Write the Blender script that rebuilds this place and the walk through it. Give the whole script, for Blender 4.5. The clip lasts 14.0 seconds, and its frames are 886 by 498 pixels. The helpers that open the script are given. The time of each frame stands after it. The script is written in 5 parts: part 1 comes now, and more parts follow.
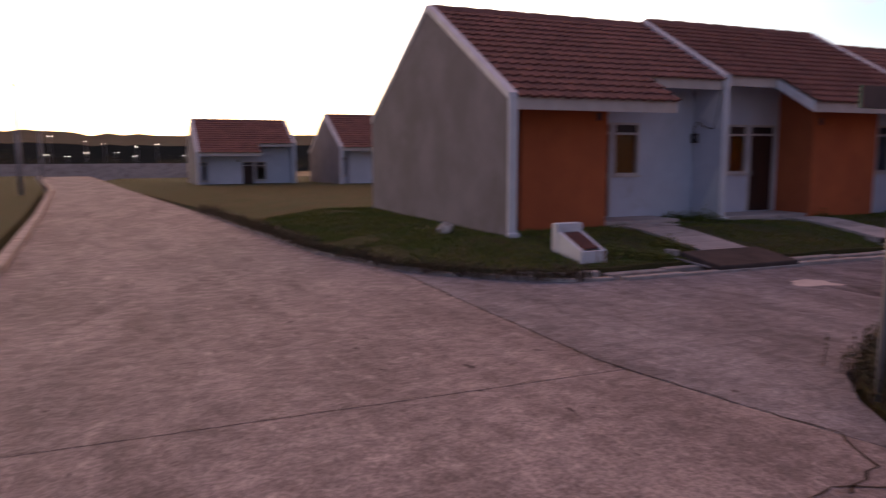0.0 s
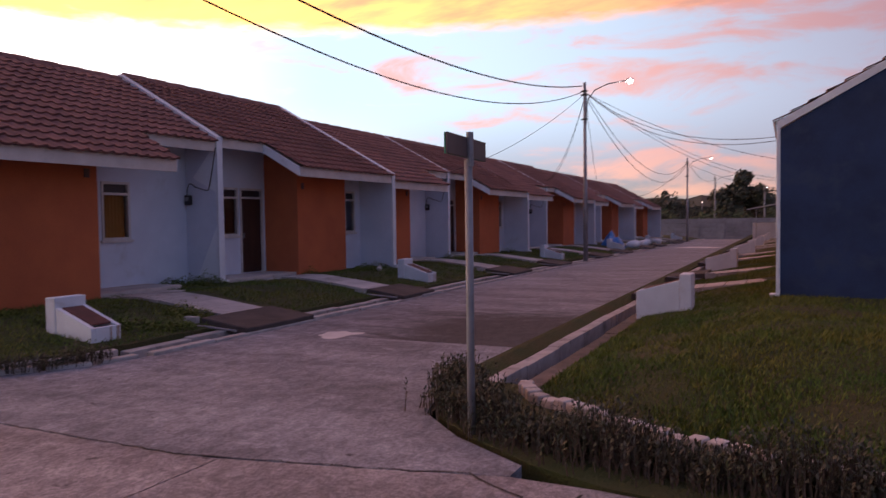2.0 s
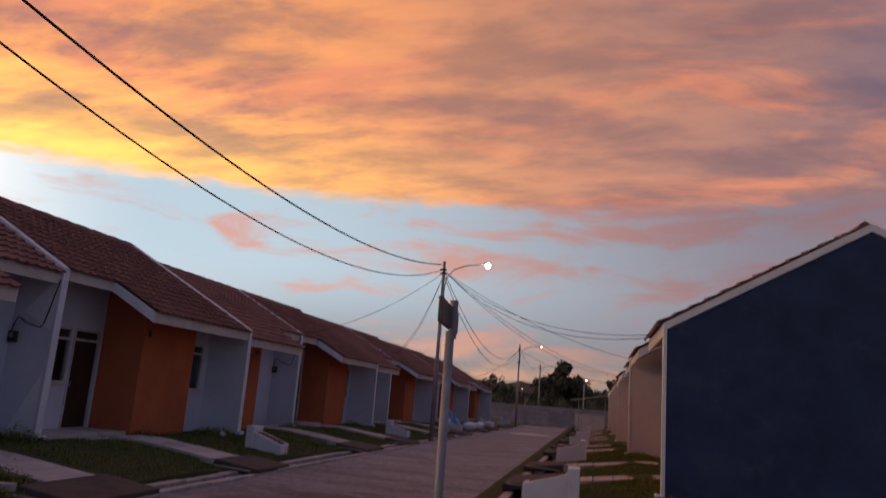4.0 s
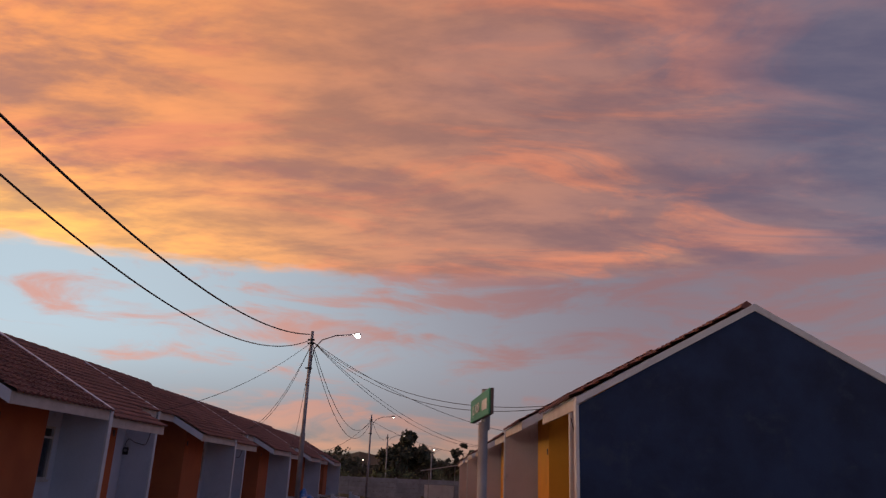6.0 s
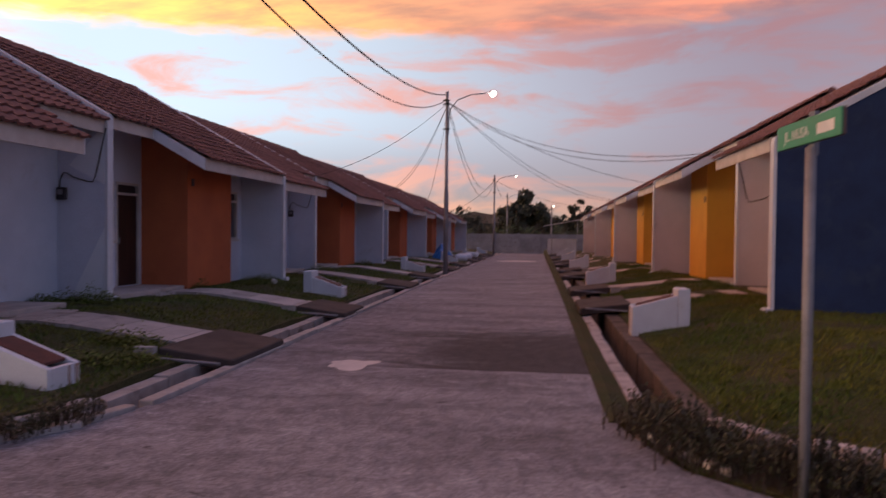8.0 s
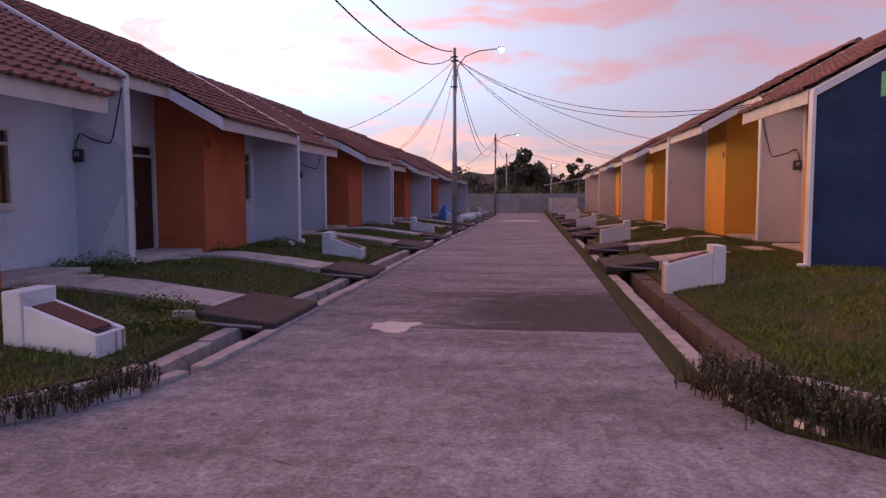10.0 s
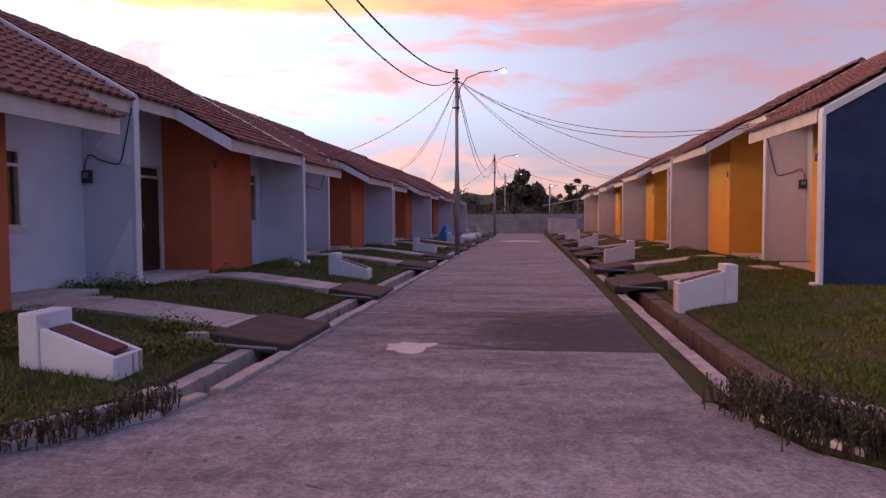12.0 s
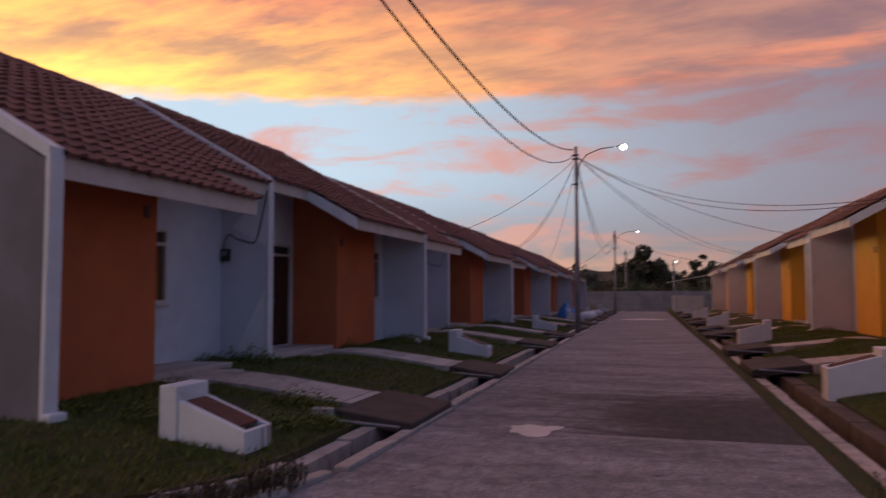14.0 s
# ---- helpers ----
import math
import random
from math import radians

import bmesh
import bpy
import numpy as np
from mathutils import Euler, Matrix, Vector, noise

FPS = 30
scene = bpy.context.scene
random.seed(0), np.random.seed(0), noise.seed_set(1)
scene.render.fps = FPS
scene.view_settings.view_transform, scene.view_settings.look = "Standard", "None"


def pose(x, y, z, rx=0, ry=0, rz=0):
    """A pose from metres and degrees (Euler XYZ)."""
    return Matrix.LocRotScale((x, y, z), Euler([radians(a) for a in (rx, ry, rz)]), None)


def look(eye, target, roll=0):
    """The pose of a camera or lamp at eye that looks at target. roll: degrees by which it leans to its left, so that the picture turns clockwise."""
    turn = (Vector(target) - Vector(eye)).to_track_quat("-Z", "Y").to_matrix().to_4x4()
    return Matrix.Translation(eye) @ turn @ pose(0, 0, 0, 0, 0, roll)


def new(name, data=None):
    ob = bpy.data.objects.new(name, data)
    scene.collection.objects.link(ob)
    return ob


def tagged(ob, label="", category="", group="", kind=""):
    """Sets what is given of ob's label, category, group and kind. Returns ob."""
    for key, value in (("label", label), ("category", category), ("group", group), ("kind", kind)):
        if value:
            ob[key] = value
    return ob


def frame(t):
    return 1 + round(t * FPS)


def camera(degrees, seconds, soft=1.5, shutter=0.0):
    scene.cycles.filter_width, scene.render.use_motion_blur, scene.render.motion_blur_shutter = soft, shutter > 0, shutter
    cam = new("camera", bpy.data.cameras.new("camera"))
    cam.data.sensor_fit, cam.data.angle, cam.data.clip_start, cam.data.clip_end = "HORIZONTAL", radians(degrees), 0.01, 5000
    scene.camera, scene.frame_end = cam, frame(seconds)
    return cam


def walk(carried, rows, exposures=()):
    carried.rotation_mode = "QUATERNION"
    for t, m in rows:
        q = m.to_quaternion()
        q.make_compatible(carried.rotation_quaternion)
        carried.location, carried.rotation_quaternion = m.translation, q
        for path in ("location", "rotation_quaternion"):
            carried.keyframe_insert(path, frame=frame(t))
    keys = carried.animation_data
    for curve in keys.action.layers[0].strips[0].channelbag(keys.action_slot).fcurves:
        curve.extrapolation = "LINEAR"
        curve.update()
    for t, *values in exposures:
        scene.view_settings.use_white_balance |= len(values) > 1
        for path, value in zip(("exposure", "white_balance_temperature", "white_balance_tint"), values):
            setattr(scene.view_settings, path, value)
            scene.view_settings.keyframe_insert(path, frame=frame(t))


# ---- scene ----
cam = camera(62.6, 14.0, soft=1.3, shutter=0.4)

PATH = [
    (0, (12.155, -12.424, 1.9), (10.332, -11.644, 1.642), -0.1),
    (0.5, (11.706, -12.518, 1.801), (10.1, -11.345, 1.589), 0.4),
    (1, (11.372, -12.527, 1.791), (9.857, -11.238, 1.586), 0.8),
    (1.5, (11.034, -12.536, 1.715), (9.878, -10.915, 1.528), 0.4),
    (2, (10.797, -12.526, 1.723), (9.935, -10.723, 1.645), -0.8),
    (2.5, (10.452, -12.461, 1.749), (9.69, -10.612, 1.767), 1.7),
    (3, (10.046, -12.462, 1.76), (9.593, -10.515, 1.806), 0.5),
    (3.5, (9.771, -12.371, 1.752), (9.397, -10.421, 1.993), 1.9),
    (4, (9.494, -12.248, 1.746), (9.073, -10.333, 2.142), 4.4),
    (4.2, (9.349, -12.262, 1.733), (8.998, -10.351, 2.207), 4.5),
    (6.5, (7.849, -12.147, 1.85), (7.89, -10.24, 2.449), 1.6),
    (7, (7.578, -11.959, 1.791), (7.544, -10.019, 2.277), -2.3),
    (7.5, (7.231, -11.912, 1.74), (7.201, -9.937, 2.052), 0.1),
    (8, (6.807, -11.972, 1.649), (6.55, -9.989, 1.603), 0.6),
    (8.5, (6.611, -11.866, 1.61), (6.34, -9.886, 1.529), -4.5),
    (9, (6.418, -11.801, 1.605), (6.142, -9.826, 1.452), 0.0),
    (11.3, (6.019, -11.804, 1.612), (5.815, -9.82, 1.464), -0.7),
    (11.5, (5.982, -11.797, 1.589), (5.773, -9.812, 1.457), -0.4),
    (12, (5.964, -11.777, 1.595), (5.731, -9.793, 1.499), -0.3),
    (12.5, (5.977, -11.783, 1.611), (5.739, -9.797, 1.582), -0.7),
    (13, (5.978, -11.765, 1.632), (5.711, -9.786, 1.74), -1.2),
    (13.5, (5.96, -11.724, 1.636), (5.642, -9.759, 1.823), -1.5),
    (14, (5.866, -11.692, 1.605), (5.321, -9.771, 1.72), -0.1),
]
walk(cam, [(t, look(eye, target, roll)) for t, eye, target, roll in PATH], exposures=[(0, 0.45, 7000, 16), (1.0, 0.4, 6800, 17), (1.5, 0.6, 6700, 18), (2.1, 0.55, 6500, 21), (2.5, 0.15, 6800, 19), (3.0, -0.1, 6850, 18), (3.5, 0.06, 7000, 16), (4.0, -0.08, 7050, 15), (6.5, -0.15, 7200, 16), (7.0, -0.1, 7300, 16), (7.5, -0.05, 7300, 16), (8.0, 0.45, 7000, 20), (8.5, 0.6, 6800, 20), (9.0, 0.82, 6600, 24), (11.5, 0.97, 6400, 26), (12.5, 0.58, 6400, 26), (13.0, 0.15, 6700, 22), (13.5, 0.15, 6700, 18), (14.0, 0.10, 6800, 16)])

# ---------- world ----------
def nd(tree, kind, **kw):
    n = tree.nodes.new(kind)
    for k, v in kw.items():
        if k == "op":
            n.operation = v
        elif k == "clamp":
            n.use_clamp = v
        else:
            n.inputs[int(k[1:])].default_value = v
    return n


class Graph:
    """Small arithmetic on node sockets."""

    def __init__(self, tree):
        self.t = tree

    def put(self, n, i, v):
        if isinstance(v, (int, float)):
            n.inputs[i].default_value = v
        elif isinstance(v, tuple):
            n.inputs[i].default_value = v if len(n.inputs[i].default_value) == len(v) else (*v, 1.0)
        else:
            self.t.links.new(v, n.inputs[i])

    def m(self, op, a, b=0.0, c=0.0):
        n = self.t.nodes.new("ShaderNodeMath")
        n.operation = op
        for i, v in enumerate((a, b, c)):
            self.put(n, i, v)
        return n.outputs[0]

    def step(self, v, lo, hi):
        n = self.t.nodes.new("ShaderNodeMapRange")
        n.interpolation_type = "SMOOTHSTEP"
        for i, x in enumerate((v, lo, hi, 0.0, 1.0)):
            self.put(n, i, x)
        return n.outputs[0]

    def mix(self, f, a, b, blend="MIX"):
        n = self.t.nodes.new("ShaderNodeMix")
        n.data_type, n.blend_type = "RGBA", blend
        self.put(n, 0, f)
        self.put(n, 6, a)
        self.put(n, 7, b)
        return n.outputs[2]

    def noise(self, vec, scale, detail=4.0, rough=0.55, dist=0.0):
        n = self.t.nodes.new("ShaderNodeTexNoise")
        if vec is not None:
            self.t.links.new(vec, n.inputs["Vector"])
        n.inputs["Scale"].default_value = scale
        n.inputs["Detail"].default_value = detail
        n.inputs["Roughness"].default_value = rough
        n.inputs["Distortion"].default_value = dist
        return n.outputs[0]

    def xyz(self, x, y, z):
        n = self.t.nodes.new("ShaderNodeCombineXYZ")
        for i, v in enumerate((x, y, z)):
            self.put(n, i, v)
        return n.outputs[0]


world = bpy.data.worlds.new("dusk_sky")
scene.world = world
world.use_nodes = True
wt = world.node_tree
wt.nodes.clear()
g = Graph(wt)
tc = wt.nodes.new("ShaderNodeTexCoord")
sp = wt.nodes.new("ShaderNodeSeparateXYZ")
wt.links.new(tc.outputs["Generated"], sp.inputs[0])
dx, dy, dz = sp.outputs
az = g.m("MULTIPLY", g.m("ARCTAN2", g.m("MULTIPLY", dx, -1.0), dy), 57.2958)   # degrees left of the street
el = g.m("MULTIPLY", g.m("ARCSINE", dz), 57.2958)
# cloud deck coordinates, seen in perspective
den = g.m("ADD", g.m("MAXIMUM", dz, 0.0), 0.12)
px = g.m("DIVIDE", dx, den)
py = g.m("DIVIDE", dy, den)
deck = g.xyz(g.m("MULTIPLY", px, 0.8), g.m("MULTIPLY", py, 1.0), 0.0)
low = g.xyz(g.m("MULTIPLY", az, 0.035), g.m("MULTIPLY", el, 0.14), 3.0)
rot = wt.nodes.new("ShaderNodeMapping")
rot.inputs["Rotation"].default_value = (0, 0, radians(38))
rot.inputs["Scale"].default_value = (0.75, 1.25, 1.0)
wt.links.new(deck, rot.inputs[0])
deck = rot.outputs[0]
n1 = g.noise(deck, 1.1, 5.0, 0.55, 0.5)
n5 = g.noise(deck, 2.6, 6.0, 0.6, 0.9)
n2 = g.noise(deck, 4.2, 6.0, 0.58, 0.15)
n3 = g.noise(low, 2.6, 6.0, 0.6, 0.5)
n4 = g.noise(low, 9.0, 5.0, 0.55, 0.2)
# deck edge: climbs from the street towards the sunset
edge = g.m("ADD", g.m("MULTIPLY", g.m("MINIMUM", g.m("MAXIMUM", az, -30.0), 60.0), -0.022), 14.9)
edge = g.m("ADD", edge, g.m("MULTIPLY", g.m("SUBTRACT", n4, 0.5), 1.6))
over = g.m("SUBTRACT", el, edge)
mask = g.step(over, -0.3, 0.9)
warm = g.step(g.m("ADD", az, g.m("MULTIPLY", g.m("SUBTRACT", n1, 0.5), 60.0)), -38.0, 50.0)
hot = g.m("MULTIPLY", g.step(az, 0.0, 46.0), g.m("SUBTRACT", 1.0, g.step(g.m("ADD", over, g.m("MULTIPLY", g.m("SUBTRACT", n2, 0.5), 7.0)), 0.3, 8.0)))
deckcol = g.mix(warm, (0.20, 0.125, 0.15), (0.86, 0.34, 0.10))
deckcol = g.mix(g.m("MULTIPLY", g.step(n5, 0.46, 0.64), 0.75), deckcol, (0.62, 0.215, 0.115))
deckcol = g.mix(g.m("MULTIPLY", g.m("MULTIPLY", g.step(n2, 0.42, 0.66), g.step(n1, 0.38, 0.62)), 0.6), deckcol, (0.27, 0.14, 0.16))
cold = g.step(g.m("ADD", az, g.m("MULTIPLY", g.m("SUBTRACT", n1, 0.5), 30.0)), -14.0, -34.0)
deckcol = g.mix(g.m("MULTIPLY", cold, 0.85), deckcol, (0.115, 0.115, 0.185))
deckcol = g.mix(g.m("MULTIPLY", hot, 0.85), deckcol, (1.45, 0.78, 0.13))
# open band under the deck
clear = g.mix(g.step(az, -20.0, 30.0), (0.22, 0.18, 0.225), (0.47, 0.62, 0.73))
glow = g.step(az, 34.0, 78.0)
clear = g.mix(glow, clear, (3.2, 2.8, 2.45))
haze = g.m("SUBTRACT", 1.0, g.step(el, 1.0, 9.5))
hazecol = g.mix(g.step(az, 20.0, 70.0), (0.175, 0.125, 0.16), (3.4, 2.3, 1.2))
clear = g.mix(haze, clear, hazecol)
puff = g.m("MULTIPLY", g.step(g.m("SUBTRACT", n3, g.m("MULTIPLY", g.step(az, -2.0, 26.0), 0.09)), 0.41, 0.62), g.m("SUBTRACT", 1.0, g.step(az, 30.0, 55.0)))
puffcol = g.mix(g.step(az, -14.0, 22.0), (0.29, 0.14, 0.145), (0.72, 0.30, 0.20))
clear = g.mix(g.m("MULTIPLY", puff, 0.85), clear, puffcol)
deckcol = g.mix(1.0, deckcol, g.mix(g.step(n2, 0.32, 0.68), (1.40, 1.31, 1.18), (0.84, 0.86, 0.95)), "MULTIPLY")
skycol = g.mix(mask, clear, deckcol)
# beyond the sunset side and behind: dim dusk
back = g.step(g.m("ABSOLUTE", az), 112.0, 160.0)
skycol = g.mix(back, skycol, g.mix(n1, (0.06, 0.078, 0.155), (0.115, 0.112, 0.18)))
rightside = g.step(az, -45.0, -80.0)
skycol = g.mix(g.m("MULTIPLY", rightside, 0.85), skycol, (0.10, 0.11, 0.20))
skycol = g.mix(g.m("MULTIPLY", g.step(el, 42.0, 70.0), 0.9), skycol, (0.22, 0.24, 0.40))
nish = wt.nodes.new("ShaderNodeTexSky")
nish.sky_type = "NISHITA"
nish.sun_disc = False
nish.sun_elevation = radians(1.5)
nish.dust_density = 0.0
nish.air_density = 0.5
nish.sun_rotation = radians(-72)
bgA = wt.nodes.new("ShaderNodeBackground")
bgB = wt.nodes.new("ShaderNodeBackground")
wt.links.new(skycol, bgA.inputs[0])
wt.links.new(nish.outputs[0], bgB.inputs[0])
bgA.inputs[1].default_value = 1.0
bgB.inputs[1].default_value = 0.05
addn = wt.nodes.new("ShaderNodeAddShader")
wout = wt.nodes.new("ShaderNodeOutputWorld")
wt.links.new(bgA.outputs[0], addn.inputs[0])
wt.links.new(bgB.outputs[0], addn.inputs[1])
wt.links.new(addn.outputs[0], wout.inputs[0])


# ---------- materials ----------
def material(name, a, b=None, scale=3.0, fine=40.0, rough=0.85, bump=0.15, metal=0.0, dirt=None, dirt_at=(0.55, 0.7),
             dirt_scale=0.7, stretch=(1, 1, 1), per_object=0.0, dist=0.01, speck=None):
    m = bpy.data.materials.new(name)
    m.use_nodes = True
    t = m.node_tree
    q = Graph(t)
    bs = t.nodes["Principled BSDF"]
    geo = t.nodes.new("ShaderNodeNewGeometry")
    mp = t.nodes.new("ShaderNodeMapping")
    mp.inputs["Scale"].default_value = stretch
    t.links.new(geo.outputs["Position"], mp.inputs[0])
    v = mp.outputs[0]
    b = b or tuple(c * 0.75 for c in a)
    nb = q.noise(v, scale, 5.0, 0.6)
    nf = q.noise(v, fine, 4.0, 0.6)
    col = q.mix(q.step(nb, 0.3, 0.7), a, b)
    col = q.mix(0.35, col, q.mix(nf, (0.55, 0.55, 0.55), (1.3, 1.3, 1.3)), "MULTIPLY")
    if dirt:
        col = q.mix(q.m("MULTIPLY", q.step(q.noise(v, dirt_scale, 6.0, 0.65, 0.3), *dirt_at), 0.85), col, dirt)
    if speck:
        light = tuple(min(1.0, c * 1.45) for c in a)
        col = q.mix(q.m("MULTIPLY", q.step(q.noise(v, 2.7, 6.0, 0.7, 0.4), 0.58, 0.72), 0.6), col, light)
        col = q.mix(q.m("MULTIPLY", q.step(q.noise(v, 6.0, 3.0, 0.5), 0.66, 0.72), 0.8), col, speck)
    if per_object:
        oi = t.nodes.new("ShaderNodeObjectInfo")
        geo_r = geo.outputs["Random Per Island"]
        r = q.m("FRACT", q.m("ADD", oi.outputs["Random"], geo_r))
        lo, hi = 1.0 - per_object, 1.0 + per_object
        col = q.mix(1.0, col, q.mix(r, (lo, lo, lo), (hi, hi, hi)), "MULTIPLY")
    t.links.new(col, bs.inputs["Base Color"])
    bs.inputs["Roughness"].default_value = rough
    bs.inputs["Metallic"].default_value = metal
    if bump:
        bn = t.nodes.new("ShaderNodeBump")
        bn.inputs["Strength"].default_value = bump
        bn.inputs["Distance"].default_value = dist
        t.links.new(q.m("ADD", nf, q.m("MULTIPLY", nb, 0.6)), bn.inputs["Height"])
        t.links.new(bn.outputs[0], bs.inputs["Normal"])
    return m


def glowing(name, colour, strength):
    m = bpy.data.materials.new(name)
    m.use_nodes = True
    bs = m.node_tree.nodes["Principled BSDF"]
    bs.inputs["Base Color"].default_value = (0.9, 0.9, 0.9, 1)
    bs.inputs["Emission Color"].default_value = (*colour, 1)
    bs.inputs["Emission Strength"].default_value = strength
    return m


def street_concrete(name, pale, dark, stain, stain_from=None, rough=0.88):
    """Cast concrete: worn pale scuffs, mottling, oil specks and a damp stain."""
    m = bpy.data.materials.new(name)
    m.use_nodes = True
    t = m.node_tree
    q = Graph(t)
    bs = t.nodes["Principled BSDF"]
    geo = t.nodes.new("ShaderNodeNewGeometry")
    v = geo.outputs["Position"]

    def squeezed(sx, sy):
        mp = t.nodes.new("ShaderNodeMapping")
        mp.inputs["Scale"].default_value = (sx, sy, 1)
        t.links.new(v, mp.inputs[0])
        return mp.outputs[0]
    broad = q.noise(squeezed(0.45, 1.1), 0.9, 6.0, 0.62, 0.5)
    band = q.noise(squeezed(0.45, 1.3), 1.3, 6.0, 0.62, 0.6)
    scuff = q.noise(squeezed(0.9, 1.7), 2.0, 7.0, 0.72, 0.6)
    grain = q.noise(v, 26.0, 5.0, 0.7)
    blotch = q.noise(squeezed(1.2, 0.8), 5.5, 6.0, 0.68, 0.5)
    grit = q.noise(v, 110.0, 3.0, 0.6)
    col = q.mix(q.step(broad, 0.32, 0.66), pale, dark)
    col = q.mix(q.m("MULTIPLY", q.step(band, 0.50, 0.68), 0.55), col, stain)
    col = q.mix(q.m("MULTIPLY", q.step(scuff, 0.54, 0.68), 0.5), col, tuple(min(1.0, c * 1.5) for c in pale))
    if stain_from:
        x0, x1, y0, y1 = stain_from
        sp_ = t.nodes.new("ShaderNodeSeparateXYZ")
        t.links.new(v, sp_.inputs[0])
        across = q.m("ADD", q.step(sp_.outputs[0], x0, x1), q.m("MULTIPLY", q.m("SUBTRACT", band, 0.5), 1.6))
        along = q.m("ADD", q.step(sp_.outputs[1], y1, y0), q.m("MULTIPLY", q.m("SUBTRACT", scuff, 0.5), 1.4))
        wet = q.m("MULTIPLY", q.step(across, 0.1, 0.75), q.step(along, 0.1, 0.6))
        col = q.mix(q.m("MULTIPLY", wet, 0.9), col, (0.036, 0.033, 0.039))
    spots = q.step(q.noise(squeezed(0.8, 1.2), 4.6, 2.0, 0.5, 0.4), 0.70, 0.75)
    col = q.mix(q.m("MULTIPLY", spots, 0.8), col, (0.05, 0.04, 0.045))
    col = q.mix(0.5, col, q.mix(q.step(grain, 0.34, 0.66), (0.42, 0.42, 0.42), (1.55, 1.55, 1.55)), "MULTIPLY")
    col = q.mix(0.4, col, q.mix(q.step(blotch, 0.36, 0.64), (0.45, 0.44, 0.45), (1.5, 1.5, 1.5)), "MULTIPLY")
    col = q.mix(0.30, col, q.mix(q.step(grit, 0.36, 0.64), (0.4, 0.4, 0.4), (1.55, 1.55, 1.55)), "MULTIPLY")
    t.links.new(col, bs.inputs["Base Color"])
    bs.inputs["Roughness"].default_value = rough
    bn = t.nodes.new("ShaderNodeBump")
    bn.inputs["Strength"].default_value = 0.7
    bn.inputs["Distance"].default_value = 0.02
    t.links.new(q.m("ADD", grain, q.m("MULTIPLY", scuff, 0.8)), bn.inputs["Height"])
    t.links.new(bn.outputs[0], bs.inputs["Normal"])
    return m


M_road = street_concrete("brushed_concrete", (0.275, 0.275, 0.312), (0.185, 0.182, 0.21), (0.11, 0.106, 0.122))
M_road_dark = street_concrete("stained_concrete", (0.255, 0.25, 0.285), (0.16, 0.156, 0.18), (0.095, 0.09, 0.105), (3.4, 7.2, -3.3, 2.2))
M_cross = street_concrete("worn_concrete", (0.35, 0.315, 0.325), (0.235, 0.208, 0.22), (0.165, 0.143, 0.152), None, 0.9)
M_patch = material("pale_cement_patch", (0.68, 0.64, 0.63), (0.55, 0.52, 0.52), 4, 40, 0.9, 0.3)
M_stain = material("dark_wet_stain", (0.11, 0.095, 0.105), (0.17, 0.15, 0.155), 1.2, 20, 0.8, 0.3)
M_kerb = material("cement_kerb", (0.50, 0.45, 0.44), (0.33, 0.30, 0.29), 3, 35, 0.9, 0.5, dirt=(0.12, 0.10, 0.09), dirt_scale=2.0)
# shade of the deep drain is put into this near-black; cracks share it
M_channel = material("shaded_gap_concrete", (0.05, 0.042, 0.038), (0.022, 0.022, 0.018), 3, 25, 0.85, 0.6)
M_rubble = material("mortared_rubble", (0.16, 0.12, 0.105), (0.085, 0.066, 0.06), 4, 25, 0.95, 0.8, dirt=(0.07, 0.06, 0.05), dirt_scale=2.5, per_object=0.25)
M_cover = material("drain_cover_concrete", (0.085, 0.066, 0.062), (0.045, 0.037, 0.036), 2.5, 30, 0.9, 0.5)
M_path = material("path_slab_concrete", (0.52, 0.46, 0.45), (0.40, 0.36, 0.35), 2.5, 35, 0.9, 0.4, dirt=(0.25, 0.22, 0.2), dirt_scale=1.5, per_object=0.1)
M_lawn = material("turf_soil", (0.040, 0.056, 0.011), (0.066, 0.058, 0.018), 1.2, 30, 1.0, 1.0, dirt=(0.095, 0.062, 0.032), dirt_at=(0.57, 0.72), dirt_scale=0.9, dist=0.05)
M_grass = material("grass_blade", (0.064, 0.120, 0.010), (0.150, 0.150, 0.018), 0.8, 9, 0.7, 0.0, per_object=0.35)
M_shrub = material("shrub_leaf", (0.04, 0.052, 0.022), (0.07, 0.058, 0.034), 2, 12, 0.6, 0.0, per_object=0.4)
M_twig = material("twig_bark", (0.08, 0.055, 0.04), (0.05, 0.035, 0.03), 5, 40, 0.9, 0.2)
M_earth = material("dry_earth", (0.32, 0.24, 0.16), (0.20, 0.17, 0.09), 0.06, 2.0, 1.0, 0.3)
M_white = material("pale_blue_white_paint", (0.66, 0.71, 0.84), (0.58, 0.63, 0.76), 1.2, 50, 0.8, 0.12, dirt=(0.42, 0.42, 0.46), dirt_at=(0.6, 0.8), dirt_scale=1.0)
M_trim = material("white_trim_paint", (0.74, 0.77, 0.84), (0.64, 0.66, 0.73), 2.0, 50, 0.75, 0.1, dirt=(0.45, 0.42, 0.42), dirt_at=(0.62, 0.8), dirt_scale=2.0)
# brighter copy of the wall white: light on the porch wall, painted in
M_lit_triangle = material("lit_wall_white", (0.80, 0.84, 0.92), (0.74, 0.78, 0.87), 1.5, 50, 0.75, 0.05)
M_grey = material("bare_cement_render", (0.225, 0.218, 0.265), (0.165, 0.16, 0.19), 0.8, 30, 0.92, 0.35, dirt=(0.15, 0.145, 0.165), dirt_at=(0.52, 0.7), dirt_scale=0.6)
